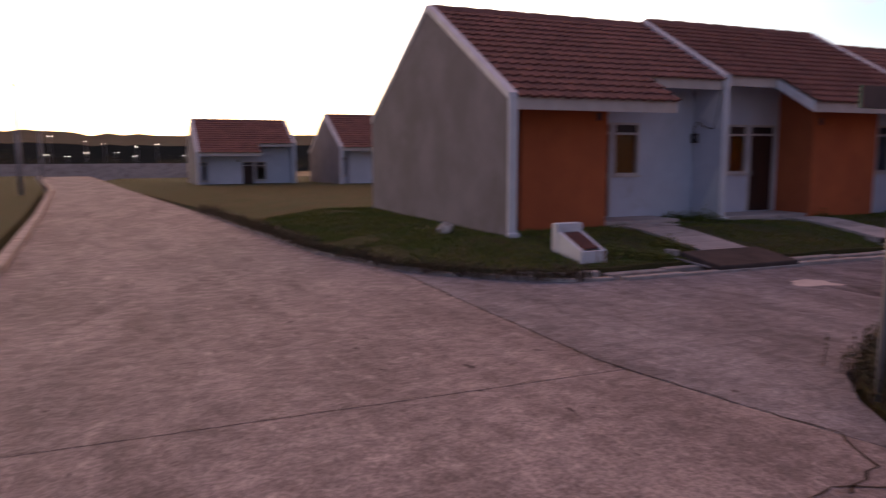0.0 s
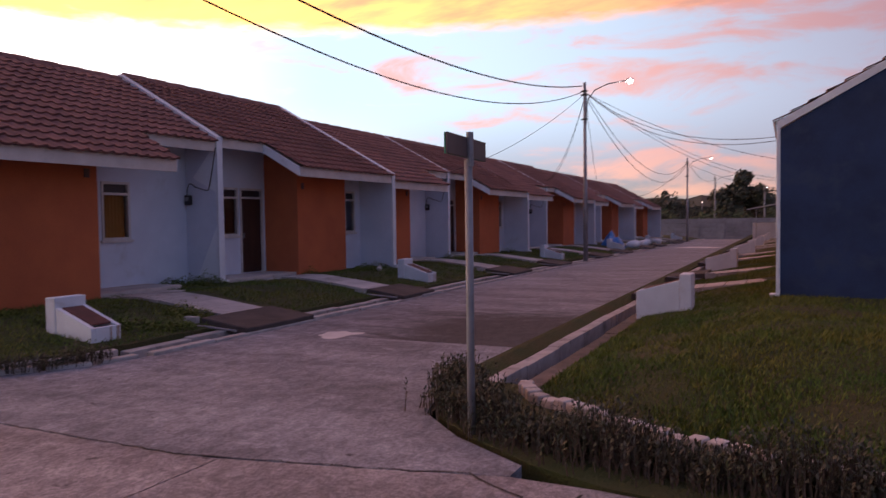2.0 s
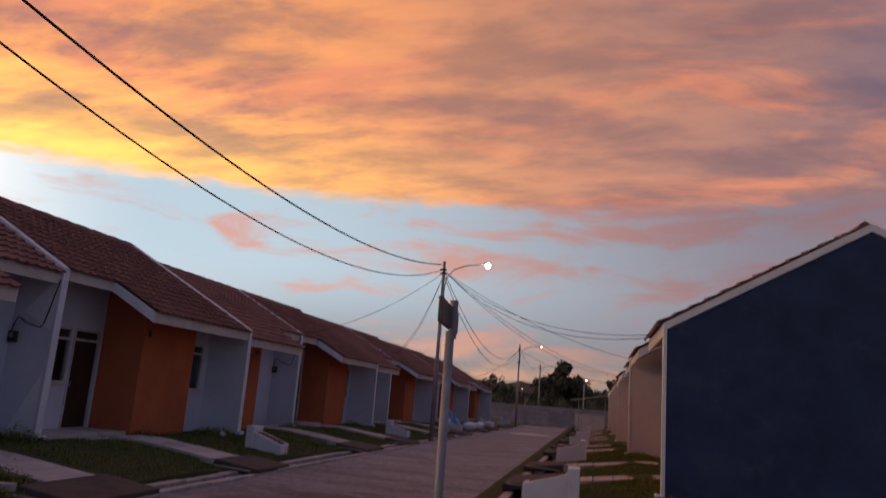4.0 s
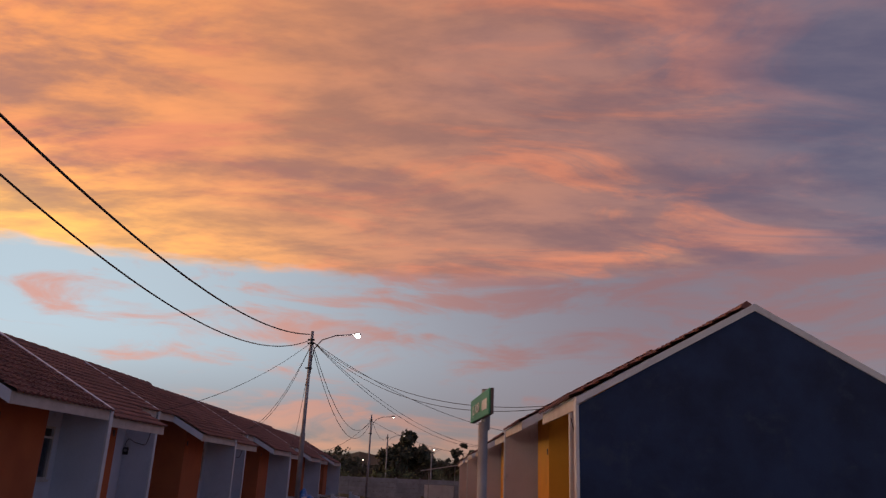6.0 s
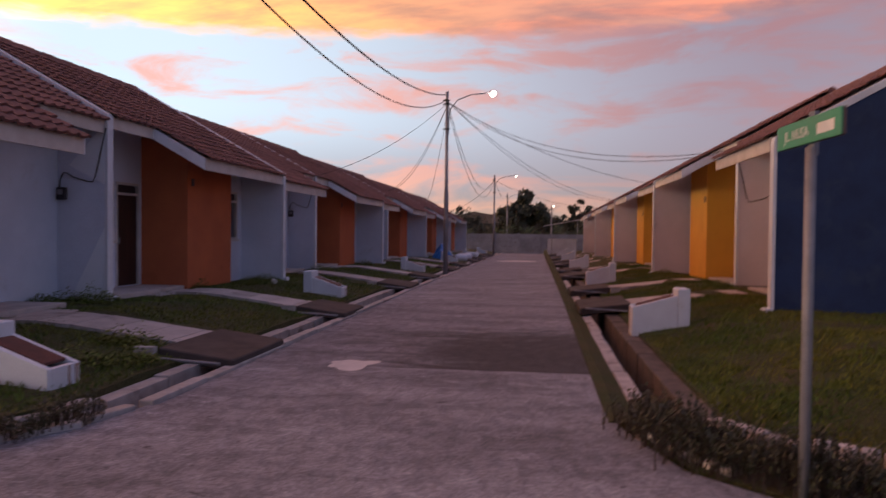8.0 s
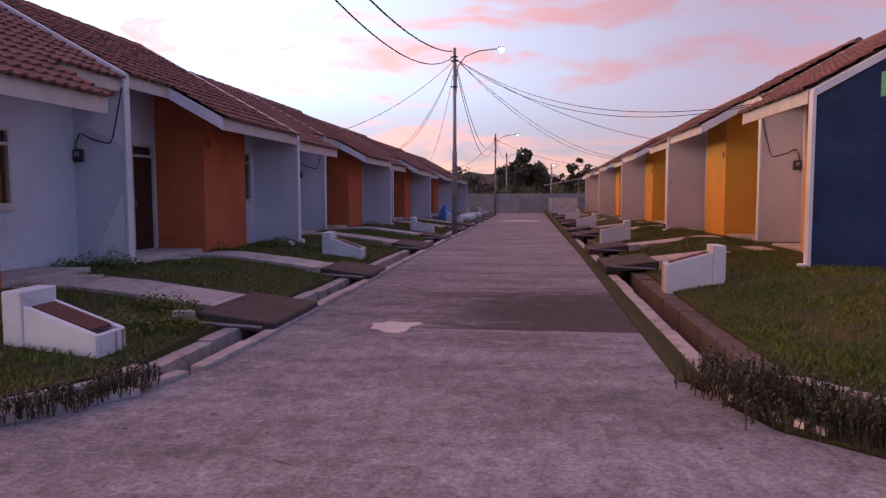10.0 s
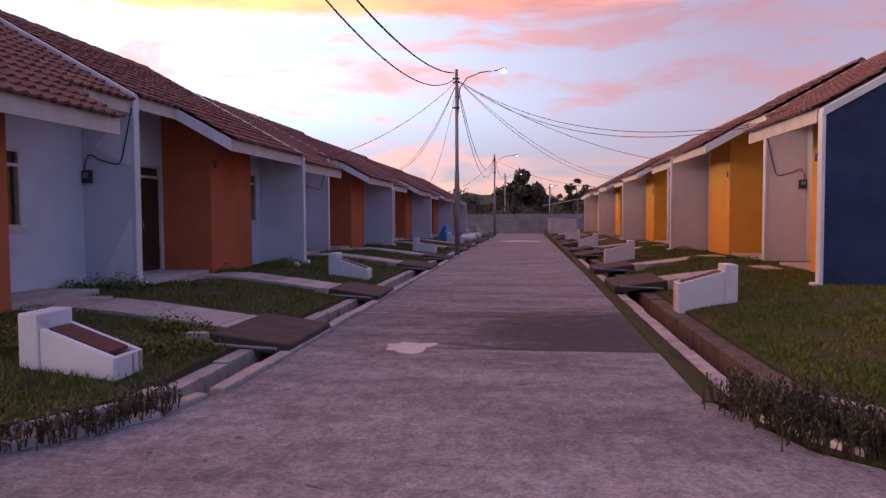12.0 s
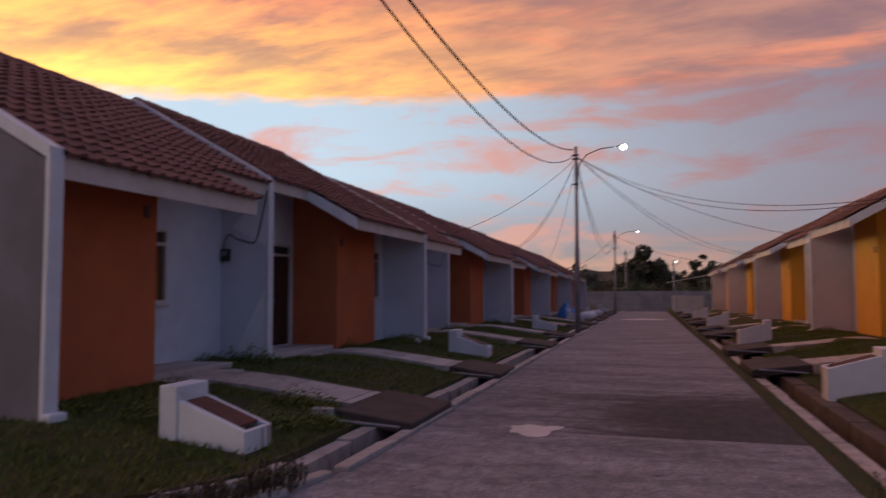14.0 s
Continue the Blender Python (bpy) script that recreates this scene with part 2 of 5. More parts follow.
M_blue = material("navy_blue_paint", (0.020, 0.046, 0.128), (0.012, 0.026, 0.075), 1.1, 30, 0.8, 0.25, dirt=(0.036, 0.058, 0.115), dirt_at=(0.52, 0.72), dirt_scale=1.6)
M_orange = material("orange_paint", (0.58, 0.155, 0.058), (0.48, 0.125, 0.05), 0.9, 40, 0.82, 0.15, dirt=(0.36, 0.10, 0.03), dirt_at=(0.58, 0.8), dirt_scale=0.9)
M_yellow = material("ochre_yellow_paint", (0.86, 0.43, 0.055), (0.78, 0.37, 0.05), 0.9, 40, 0.82, 0.15, dirt=(0.45, 0.2, 0.03), dirt_at=(0.6, 0.8), dirt_scale=0.9)
M_lilac = material("lilac_grey_paint", (0.74, 0.67, 0.73), (0.66, 0.60, 0.66), 1.0, 50, 0.82, 0.12, dirt=(0.36, 0.32, 0.35), dirt_at=(0.6, 0.8), dirt_scale=1.0)
M_tile = material("terracotta_tile", (0.215, 0.094, 0.085), (0.15, 0.066, 0.064), 1.0, 30, 0.75, 0.25, dirt=(0.11, 0.055, 0.05), dirt_at=(0.56, 0.75), dirt_scale=0.8, per_object=0.16)
M_deck = material("roof_underside", (0.40, 0.35, 0.33), (0.32, 0.28, 0.26), 2, 20, 0.9, 0.1)
M_fascia = material("cream_fascia_board", (0.66, 0.60, 0.58), (0.56, 0.5, 0.48), 2.5, 40, 0.75, 0.1, dirt=(0.38, 0.32, 0.3), dirt_at=(0.6, 0.8), dirt_scale=2.0)
M_door = material("dark_brown_door", (0.055, 0.022, 0.016), (0.035, 0.015, 0.012), 2, 30, 0.5, 0.1, stretch=(3, 3, 0.5))
M_frame = material("white_window_frame", (0.68, 0.64, 0.64), None, 3, 40, 0.6, 0.05)
M_curtain = material("tan_curtain", (0.50, 0.22, 0.06), (0.40, 0.16, 0.045), 3, 30, 0.9, 0.1, stretch=(8, 8, 0.4))
# dimness of the unlit room is put into this grey
M_room = material("room_shade_grey", (0.20, 0.18, 0.18), None, 2, 20, 0.95, 0.05)
M_pole = material("galvanised_pole", (0.30, 0.30, 0.33), (0.22, 0.22, 0.24), 4, 30, 0.6, 0.15, metal=0.3, dirt=(0.15, 0.1, 0.08), dirt_at=(0.62, 0.75), dirt_scale=3)
M_cable = material("black_cable", (0.025, 0.022, 0.025), None, 3, 20, 0.6, 0.0)
M_plate_green = material("green_sign_enamel", (0.04, 0.30, 0.16), (0.05, 0.25, 0.14), 5, 40, 0.5, 0.05)
M_plate_white = material("white_sign_paint", (0.8, 0.8, 0.8), None, 5, 40, 0.5, 0.0)
M_plate_back = material("sign_back_metal", (0.12, 0.085, 0.085), None, 5, 40, 0.6, 0.1)
M_black = material("black_plastic", (0.03, 0.025, 0.03), None, 5, 40, 0.5, 0.0)
M_rust = material("rusty_lid_sheet", (0.115, 0.04, 0.035), (0.075, 0.03, 0.028), 6, 40, 0.8, 0.4)
M_rust_run = material("rust_run", (0.34, 0.22, 0.17), (0.5, 0.42, 0.4), 9, 40, 0.85, 0.1, stretch=(4, 4, 0.8))
M_tarp = material("blue_plastic_tarp", (0.03, 0.20, 0.55), (0.02, 0.14, 0.42), 3, 20, 0.45, 0.4)
M_panel = material("precast_fence_panel", (0.24, 0.25, 0.31), (0.17, 0.175, 0.22), 1.5, 20, 0.9, 0.3, per_object=0.08)
M_leaf = material("tree_leaf", (0.045, 0.055, 0.03), (0.07, 0.065, 0.035), 0.5, 5, 0.7, 0.0, per_object=0.4)
M_bush = material("bush_leaf", (0.10, 0.13, 0.05), (0.075, 0.085, 0.045), 0.6, 5, 0.7, 0.0, per_object=0.4)
M_bark = material("tree_bark", (0.10, 0.075, 0.06), None, 3, 20, 0.95, 0.4)
M_hill = material("far_woodland", (0.022, 0.026, 0.02), (0.04, 0.038, 0.03), 0.08, 0.6, 1.0, 0.0)
M_tin = material("tin_canopy_sheet", (0.5, 0.47, 0.47), None, 2, 20, 0.5, 0.1)
M_lamp = glowing("lamp_glass", (1.0, 0.93, 0.82), 30.0)
M_far_lamp = glowing("far_lamp_glass", (1.0, 0.9, 0.75), 9.0)
M_dim_lamp = glowing("dim_lamp_glass", (1.0, 0.9, 0.75), 1.2)


def glass(name):
    m = bpy.data.materials.new(name)
    m.use_nodes = True
    bs = m.node_tree.nodes["Principled BSDF"]
    bs.inputs["Base Color"].default_value = (0.75, 0.8, 0.85, 1)
    bs.inputs["Roughness"].default_value = 0.04
    bs.inputs["Transmission Weight"].default_value = 1.0
    bs.inputs["IOR"].default_value = 1.3
    return m


M_glass = glass("window_glass")


# ---------- mesh helpers ----------
def part(name, bm, mat, parent=None, label="", smooth=False):
    me = bpy.data.meshes.new(name)
    bmesh.ops.recalc_face_normals(bm, faces=bm.faces)
    bm.to_mesh(me)
    bm.free()
    me.materials.append(mat)
    if smooth:
        me.polygons.foreach_set("use_smooth", [True] * len(me.polygons))
    ob = new(name, me)
    if parent is not None:
        ob.parent = parent
    return tagged(ob, label)


def raw(name, verts, faces, mat, parent=None, label="", smooth=False):
    me = bpy.data.meshes.new(name)
    me.from_pydata(verts, [], faces)
    me.materials.append(mat)
    if smooth:
        me.polygons.foreach_set("use_smooth", [True] * len(me.polygons))
    ob = new(name, me)
    if parent is not None:
        ob.parent = parent
    return tagged(ob, label)


def box(bm, x0, x1, y0, y1, z0, z1, bevel=0.0):
    vs = [bm.verts.new((x, y, z)) for x in (x0, x1) for y in (y0, y1) for z in (z0, z1)]
    fs = [bm.faces.new([vs[i] for i in q]) for q in ((0, 1, 3, 2), (4, 6, 7, 5), (0, 4, 5, 1), (2, 3, 7, 6), (0, 2, 6, 4), (1, 5, 7, 3))]
    if bevel:
        es = list({e for f in fs for e in f.edges})
        bmesh.ops.bevel(bm, geom=es, offset=bevel, segments=2, affect="EDGES", profile=0.5)


def prism(bm, poly, axis, a, b):
    """poly: (p, q) pairs in the plane across axis; extruded from a to b."""
    def at(p, q, s):
        return {"x": (s, p, q), "y": (p, s, q), "z": (p, q, s)}[axis]
    lo = [bm.verts.new(at(p, q, a)) for p, q in poly]
    hi = [bm.verts.new(at(p, q, b)) for p, q in poly]
    n = len(poly)
    bm.faces.new(lo)
    bm.faces.new(hi[::-1])
    for i in range(n):
        bm.faces.new((lo[i], hi[i], hi[(i + 1) % n], lo[(i + 1) % n]))


def tube(bm, points, radii, sides=10):
    rings = []
    for i, p in enumerate(points):
        p = Vector(p)
        d = (Vector(points[min(i + 1, len(points) - 1)]) - Vector(points[max(i - 1, 0)])).normalized()
        u = d.orthogonal().normalized() if abs(d.z) < 0.99 else Vector((1, 0, 0))
        w = d.cross(u).normalized()
        u = w.cross(d)
        r = radii[i] if isinstance(radii, (list, tuple)) else radii
        rings.append([bm.verts.new(p + r * (math.cos(a) * u + math.sin(a) * w)) for a in (2 * math.pi * k / sides for k in range(sides))])
    for a, b in zip(rings, rings[1:]):
        for k in range(sides):
            bm.faces.new((a[k], a[(k + 1) % sides], b[(k + 1) % sides], b[k]))
    bm.faces.new(rings[0][::-1])
    bm.faces.new(rings[-1])


def thing(name, at, label, category, group=""):
    e = new(name)
    e.location = at
    return tagged(e, label, category, group)


def child(name, bm, mat, parent, label="", smooth=False):
    """A part given in world coordinates under a thing that stands at its location."""
    top = parent
    off = Vector((0, 0, 0))
    while top is not None:
        off += top.location
        top = top.parent
    bmesh.ops.translate(bm, verts=bm.verts, vec=-off)
    return part(name, bm, mat, parent, label, smooth)


def dip(y):
    """The street falls slightly towards its far end."""
    return -0.008 * max(0.0, y - 8.0)


def curve_at(pts, x):
    for (xa, ya), (xb, yb) in zip(pts, pts[1:]):
        if xa <= x <= xb:
            return ya + (yb - ya) * (x - xa) / (xb - xa)
    return pts[0][1] if x < pts[0][0] else pts[-1][1]


# ---------- ground, roads, drains ----------
bm = bmesh.new()
NG = 60
gv = {}
for i in range(NG + 1):
    for j in range(NG + 1):
        s = lambda k: math.copysign(abs(k / NG * 2 - 1) ** 2.2, k / NG * 2 - 1) * 900
        x, y = s(i), s(j)
        r = math.hypot(x - 5, y)
        z = -0.9 - min(2.5, max(0, r - 60) * 0.012)
        gv[i, j] = bm.verts.new((x, y, z))
for i in range(NG):
    for j in range(NG):
        bm.faces.new((gv[i, j], gv[i + 1, j], gv[i + 1, j + 1], gv[i, j + 1]))
tagged(part("ground", bm, M_earth, smooth=True), "dry earth and scrub ground round the estate", "ground", kind="structure")

ROAD_L, ROAD_R = 3.28, 7.44
LEFT_EDGE = [(-60, -15.6), (-32, -12.6), (-13.5, -10.4), (-1.55, -9.2), (0.88, -8.46), (1.73, -7.95), (2.6, -7.1), (3.05, -6.4), (3.28, -5.2)]
RIGHT_EDGE = [(7.44, -4.6), (7.57, -5.8), (7.85, -6.75), (8.4, -7.3), (9.1, -7.75), (9.7, -8.0), (11.0, -8.15), (14.0, -8.3), (60.0, -8.6)]

road_main = thing("road", (5.36, 20, 0), "grey brushed concrete street slab with transverse joints", "road")
road_main["kind"] = "structure"
y = -3.3
k = 0
while y < 62:
    y2 = min(y + 4.0, 62.3)
    b_ = bmesh.new()
    d = 0.006
    vs = []
    for zz in (-0.3, 0.0):
        vs += [b_.verts.new(p) for p in ((ROAD_L, y + d, zz + dip(y)), (ROAD_R, y + d, zz + dip(y)), (ROAD_R, y2 - d, zz + dip(y2)), (ROAD_L, y2 - d, zz + dip(y2)))]
    for q in ((0, 3, 2, 1), (4, 5, 6, 7), (0, 1, 5, 4), (1, 2, 6, 5), (2, 3, 7, 6), (3, 0, 4, 7)):
        b_.faces.new([vs[i] for i in q])
    child("slab", b_, M_road_dark if y < 1.0 else M_road, road_main)
    y = y2
b_ = bmesh.new()
apron = [(3.28, -3.306), (3.28, -5.2), (3.05, -6.4), (2.6, -7.1), (1.73, -7.95), (0.88, -8.44), (4.0, -8.50), (6.6, -8.50), (8.2, -8.2), (9.1, -7.98), (9.1, -7.75), (8.4, -7.3), (7.85, -6.75), (7.57, -5.8), (7.44, -5.2), (7.44, -3.306)]
prism(b_, apron, "z", -0.3, 0.0)
child("slab", b_, M_road, road_main)

cross = thing("road", (0, -12, 0), "worn pale concrete cross street with cracks and joints", "road")
cross["kind"] = "structure"
north = [(x_, y_ - 0.012) for x_, y_ in LEFT_EDGE if x_ <= 0.9]
SOUTH = [(-60, -19.5), (-32, -16.2), (-13.1, -14.95), (-1.6, -14.4), (4.0, -14.6), (11.0, -14.9), (60.0, -15.4)]
b_ = bmesh.new()
poly = [(x_, y_) for x_, y_ in SOUTH if x_ <= -1] + [(-1.55, -9.212)] + [(-13.5, -10.412), (-32, -12.612), (-60, -15.612)]
prism(b_, poly, "z", -0.3, -0.004)
child("slab", b_, M_cross, cross)
b_ = bmesh.new()
poly = [(-1.588, -14.4), (4.0, -14.6), (7.0, -14.7), (7.0, -8.47), (6.6, -8.512), (4.0, -8.512), (0.88, -8.455), (-1.538, -9.2)]
prism(b_, poly, "z", -0.3, -0.002)
child("slab", b_, M_cross, cross)
b_ = bmesh.new()
poly = [(7.012, -14.7), (11.0, -14.9), (60, -15.4), (60, -8.6), (14, -8.3), (11, -8.15), (9.7, -8.0), (9.1, -7.99), (8.2, -8.212), (7.012, -8.465)]
prism(b_, poly, "z", -0.3, -0.002)
child("slab", b_, M_cross, cross)


def crack(points, width, name="road_crack", z=0.002):
    """A thin jagged dark crack."""
    rnd = random.Random(len(points) * 7 + int(points[0][0] * 100))
    pts = []
    for (xa, ya), (xb, yb) in zip(points, points[1:]):
        n = max(2, int(math.hypot(xb - xa, yb - ya) / 0.12))
        pts += [(xa + (xb - xa) * i / n + rnd.uniform(-.025, .025), ya + (yb - ya) * i / n + rnd.uniform(-.025, .025)) for i in range(n)]
    b = bmesh.new()
    prev = None
    for i, (x_, y_) in enumerate(pts):
        w = width * rnd.uniform(0.3, 1.2) * 0.5
        dx_, dy_ = points[-1][0] - points[0][0], points[-1][1] - points[0][1]
        ln = math.hypot(dx_, dy_)
        nx, ny = -dy_ / ln * w, dx_ / ln * w
        cur = (b.verts.new((x_ + nx, y_ + ny, z)), b.verts.new((x_ - nx, y_ - ny, z)))
        if prev:
            b.faces.new((prev[0], cur[0], cur[1], prev[1]))
        prev = cur
    return tagged(part(name, b, M_channel), "thin jagged dark crack in the concrete road", "crack", "cracks in the road", "structure")


crack([(0.88, -8.47), (4.0, -8.51), (6.6, -8.51), (8.2, -8.21)], 0.022)
crack([(8.2, -8.21), (8.8, -8.05), (9.3, -8.3), (9.5, -8.9)], 0.03)
crack([(9.65, -8.1), (9.4, -8.8), (9.5, -9.3), (9.2, -9.9)], 0.025)
crack([(9.9, -8.2), (9.8, -8.8), (9.55, -9.0)], 0.02)
crack([(7.0, -8.47), (7.01, -14.7)], 0.006)


def blob(name, cx, cy, rx, ry, seed, mat, label, z=0.004, n=40, wob=0.3):
    b = bmesh.new()
    vs = []
    for i in range(n):
        a = 2 * math.pi * i / n
        r = 1 + wob * noise.noise((math.cos(a) * 1.6 + seed, math.sin(a) * 1.6, seed)) * 2
        vs.append(b.verts.new((cx + rx * r * math.cos(a), cy + ry * r * math.sin(a), z + dip(cy))))
    b.faces.new(vs)
    return tagged(part(name, b, mat), label, "road patch", kind="structure")


blob("cement_patch", 4.55, -3.2, 0.30, 0.34, 3.1, M_patch, "spilled pale cement patch on the street concrete")
blob("cement_strip", 5.4, 36.0, 1.3, 1.6, 5.3, M_patch, "pale cement repair strip across the far street", n=24, wob=0.1)

# lawns: a sloping sheet on each side, from the drain up to the house walls
L_LAWN = [(-60, -15.2), (-32, -12.2), (-13.5, -10.05), (-1.55, -8.9), (0.88, -8.12), (1.73, -7.6), (2.25, -6.95), (2.62, -6.2)]
R_LAWN = [(8.45, -5.5), (8.7, -5.88), (9.15, -6.14), (9.65, -6.44), (10.1, -6.74), (11, -7.1), (14, -7.35), (60, -7.65)]


def lawn_z_left(x, y):
    t = min(1.0, max(0.0, (2.62 - x) / 2.2))
    if y < -6.2:
        t *= max(0.0, min(1.0, (y - curve_at(L_LAWN, x)) / 2.0))
    far = max(0.0, -x - 9) * 0.012
    return 0.10 + 0.28 * t + dip(y) - far


def lawn_z_right(x, y):
    t = min(1.0, max(0.0, (x - 8.45) / 2.1))
    if y < 0:
        t = min(t, max(0.0, min(1.0, (y - curve_at(R_LAWN, x)) / 3.0)))
    return 0.42 * t + dip(y)


def lawn(name, edge_pts, xs, ys_top, zfun, label):
    verts, faces = [], []
    ny = len(ys_top)
    for x in xs:
        y0 = curve_at(edge_pts, x)
        for f in ys_top:
            y = y0 + (62.3 - y0) * f
            z = zfun(x, y) + 0.03 * noise.noise((x * 1.3, y * 1.3, 2.0))
            verts.append((x, y, z))
    for i in range(len(xs) - 1):
        for j in range(ny - 1):
            a = i * ny + j
            faces.append((a, a + ny, a + ny + 1, a + 1))
    n = len(verts)
    # skirt down to the ground along the street and cross street
    rim = [i * ny for i in range(len(xs))]
    side = [(len(xs) - 1) * ny + j for j in range(ny)] if name == "lawn_left" else [j for j in range(ny)]
    for chain in (rim, side):
        base = len(verts)
        verts += [(verts[c][0], verts[c][1], -0.9) for c in chain]
        for q in range(len(chain) - 1):
            faces.append((chain[q], chain[q + 1], base + q + 1, base + q))
    ob = raw(name, verts, faces, M_lawn, smooth=False)
    return tagged(ob, label, "lawn", kind="structure")


FR = [((i / 110) ** 1.6) for i in range(111)]
lawn("lawn_left", L_LAWN, [-60, -45, -32, -24, -18, -13.5, -11, -9] + [-8 + 0.4 * i for i in range(20)] + [0 + 0.2 * i for i in range(14)] + [2.62], FR, lawn_z_left, "short patchy green grass verge sloping to the drain")
lawn("lawn_right", R_LAWN, [8.48 + 0.2 * i for i in range(13)] + [11.2 + 0.5 * i for i in range(20)] + [22, 26, 32, 40, 50, 60], FR, lawn_z_right, "short patchy olive grass with bare brown spots")
# south verge behind the walker
b_ = bmesh.new()
poly = [(x_, y_ - 0.5) for x_, y_ in SOUTH] + [(60, -60), (-60, -60)]
prism(b_, poly, "z", -0.9, 0.08)
tagged(part("lawn_south", b_, M_lawn), "grass verge along the cross street", "lawn", kind="structure")
b_ = bmesh.new()
for (xa, ya), (xb, yb) in zip(SOUTH, SOUTH[1:]):
    n = max(1, int((xb - xa) / 2.5))
    for i in range(n):
        x0, x1 = xa + (xb - xa) * i / n, xa + (xb - xa) * (i + 1) / n - 0.02
        y0 = ya + (yb - ya) * i / n
        y1 = ya + (yb - ya) * (i + 1) / n
        prism(b_, [(x0, y0 - 0.02), (x1, y1 - 0.02), (x1, y1 - 0.22), (x0, y0 - 0.22)], "z", -0.3, 0.10)
tagged(part("kerb_south", b_, M_kerb), "pale cement kerb along the cross street", "kerb", kind="structure")


def drain_run(name, x_lip0, x_lip1, x_in0, x_in1, y0, label, inner_mat=None, inner_top=0.11, lip_top=0.045):
    """Two cement lips and the sunk channel bed between them."""
    root = thing(name, ((x_lip0 + x_in1) / 2, y0, 0), label, "drain")
    root["kind"] = "structure"
    rnd = random.Random(int(x_in0 * 10))
    y = y0
    while y < 62:
        y2 = min(y + rnd.uniform(1.1, 1.5), 62.3)
        za = dip((y + y2) / 2)
        for a, b, top, nm in ((x_lip0, x_lip1, lip_top, "kerb_block"), (x_in0, x_in1, inner_top, "kerb_block")):
            c = bmesh.new()
            j = rnd.uniform(-0.018, 0.018)
            box(c, min(a, b) + j, max(a, b) + j, y + 0.006, y2 - 0.006, -0.8, top + za + rnd.uniform(-.015, .015), 0.012)
            child(nm, c, inner_mat if (inner_mat and a == x_in0) else M_kerb, root)
        y = y2
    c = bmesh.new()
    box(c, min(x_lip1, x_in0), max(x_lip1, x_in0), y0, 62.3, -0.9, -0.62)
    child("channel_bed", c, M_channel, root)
    return root


drain_run("drain_left", 3.275, 3.13, 2.82, 2.63, -5.6, "open roadside drain with broken pale cement lips", None, 0.035)
drain_run("drain_right", 7.74, 7.92, 8.22, 8.50, -5.35, "open roadside drain with rough mortared lips", M_rubble, -0.03, -0.04)
b_ = bmesh.new()
prism(b_, [(7.445, -0.5), (7.445, 0.012), (7.55, 0.018), (7.737, -0.05), (7.737, -0.5)], "y", -5.5, 62)
tagged(part("verge_right", b_, M_lawn), "thin mossy grass strip along the street edge", "verge", kind="structure")

# ---------- row houses ----------
RIDGE_U, RIDGE_Z, SLOPE, BACK_U = -3.45, 5.22, 0.541, -7.8
COS, SIN = 1 / math.hypot(1, SLOPE), SLOPE / math.hypot(1, SLOPE)


def roof_form(ridge_u, ridge_z, slope, back_u):
    """Sets the roof section of the row that is built next."""
    global RIDGE_U, RIDGE_Z, SLOPE, BACK_U, COS, SIN
    RIDGE_U, RIDGE_Z, SLOPE, BACK_U = ridge_u, ridge_z, slope, back_u
    COS, SIN = 1 / math.hypot(1, slope), slope / math.hypot(1, slope)


WALL_U = -1.6
P_FRONT, R_FRONT = 0.38, -0.66
TYPES = {
    "B": dict(box=(2.65, 4.85), win=(1.0, 1.62), door=(1.7, 2.55), win2=(5.1, 5.64), eave=1.55),
    "A": dict(box=(3.28, 5.3), win=(1.66, 2.35), door=(2.42, 3.2), win2=(5.4, 5.8), eave=2.25),
}


def roof_z(u):
    return RIDGE_Z - SLOPE * (RIDGE_U - u if u < RIDGE_U else u - RIDGE_U)


class Row:
    """Maps u (towards the street), v (along the row from a shared porch wall) to the world."""

    def __init__(self, left, y, way, z):
        self.left, self.y, self.way, self.z = left, y, way, z

    def p(self, u, v, z):
        return ((u if self.left else 10.97 - u), self.y + self.way * v, z + self.z)

    def block(self, bm, u0, u1, v0, v1, z0, z1, bevel=0.0):
        a, b = self.p(u0, v0, z0), self.p(u1, v1, z1)
        box(bm, min(a[0], b[0]), max(a[0], b[0]), min(a[1], b[1]), max(a[1], b[1]), a[2], b[2], bevel)

    def profile(self, bm, poly, v0, v1):
        lo = [bm.verts.new(self.p(u, v0, z)) for u, z in poly]
        hi = [bm.verts.new(self.p(u, v1, z)) for u, z in poly]
        n = len(poly)
        bm.faces.new(lo)
        bm.faces.new(hi[::-1])
        for i in range(n):
            bm.faces.new((lo[i], hi[i], hi[(i + 1) % n], lo[(i + 1) % n]))


def holed_wall(r, u0, u1, v0, v1, z0, z1, holes):
    """A wall as blocks round its openings."""
    b = bmesh.new()
    cuts = sorted({v0, v1, *[h[0] for h in holes], *[h[1] for h in holes]})
    for a, c in zip(cuts, cuts[1:]):
        mid = (a + c) / 2
        spans = sorted((h[2], h[3]) for h in holes if h[0] < mid < h[1])
        z = z0
        for lo, hi in spans:
            if lo > z:
                r.block(b, u0, u1, a, c, z, lo)
            z = hi
        r.block(b, u0, u1, a, c, z, z1)
    bmesh.ops.remove_doubles(b, verts=b.verts, dist=0.0005)
    return b


TILE_W, TILE_L = 0.245, 0.30
PROFILE = [(0.0, 0.022), (0.16, 0.034), (0.32, 0.022), (0.48, 0.004), (0.78, 0.0), (1.0, 0.012)]


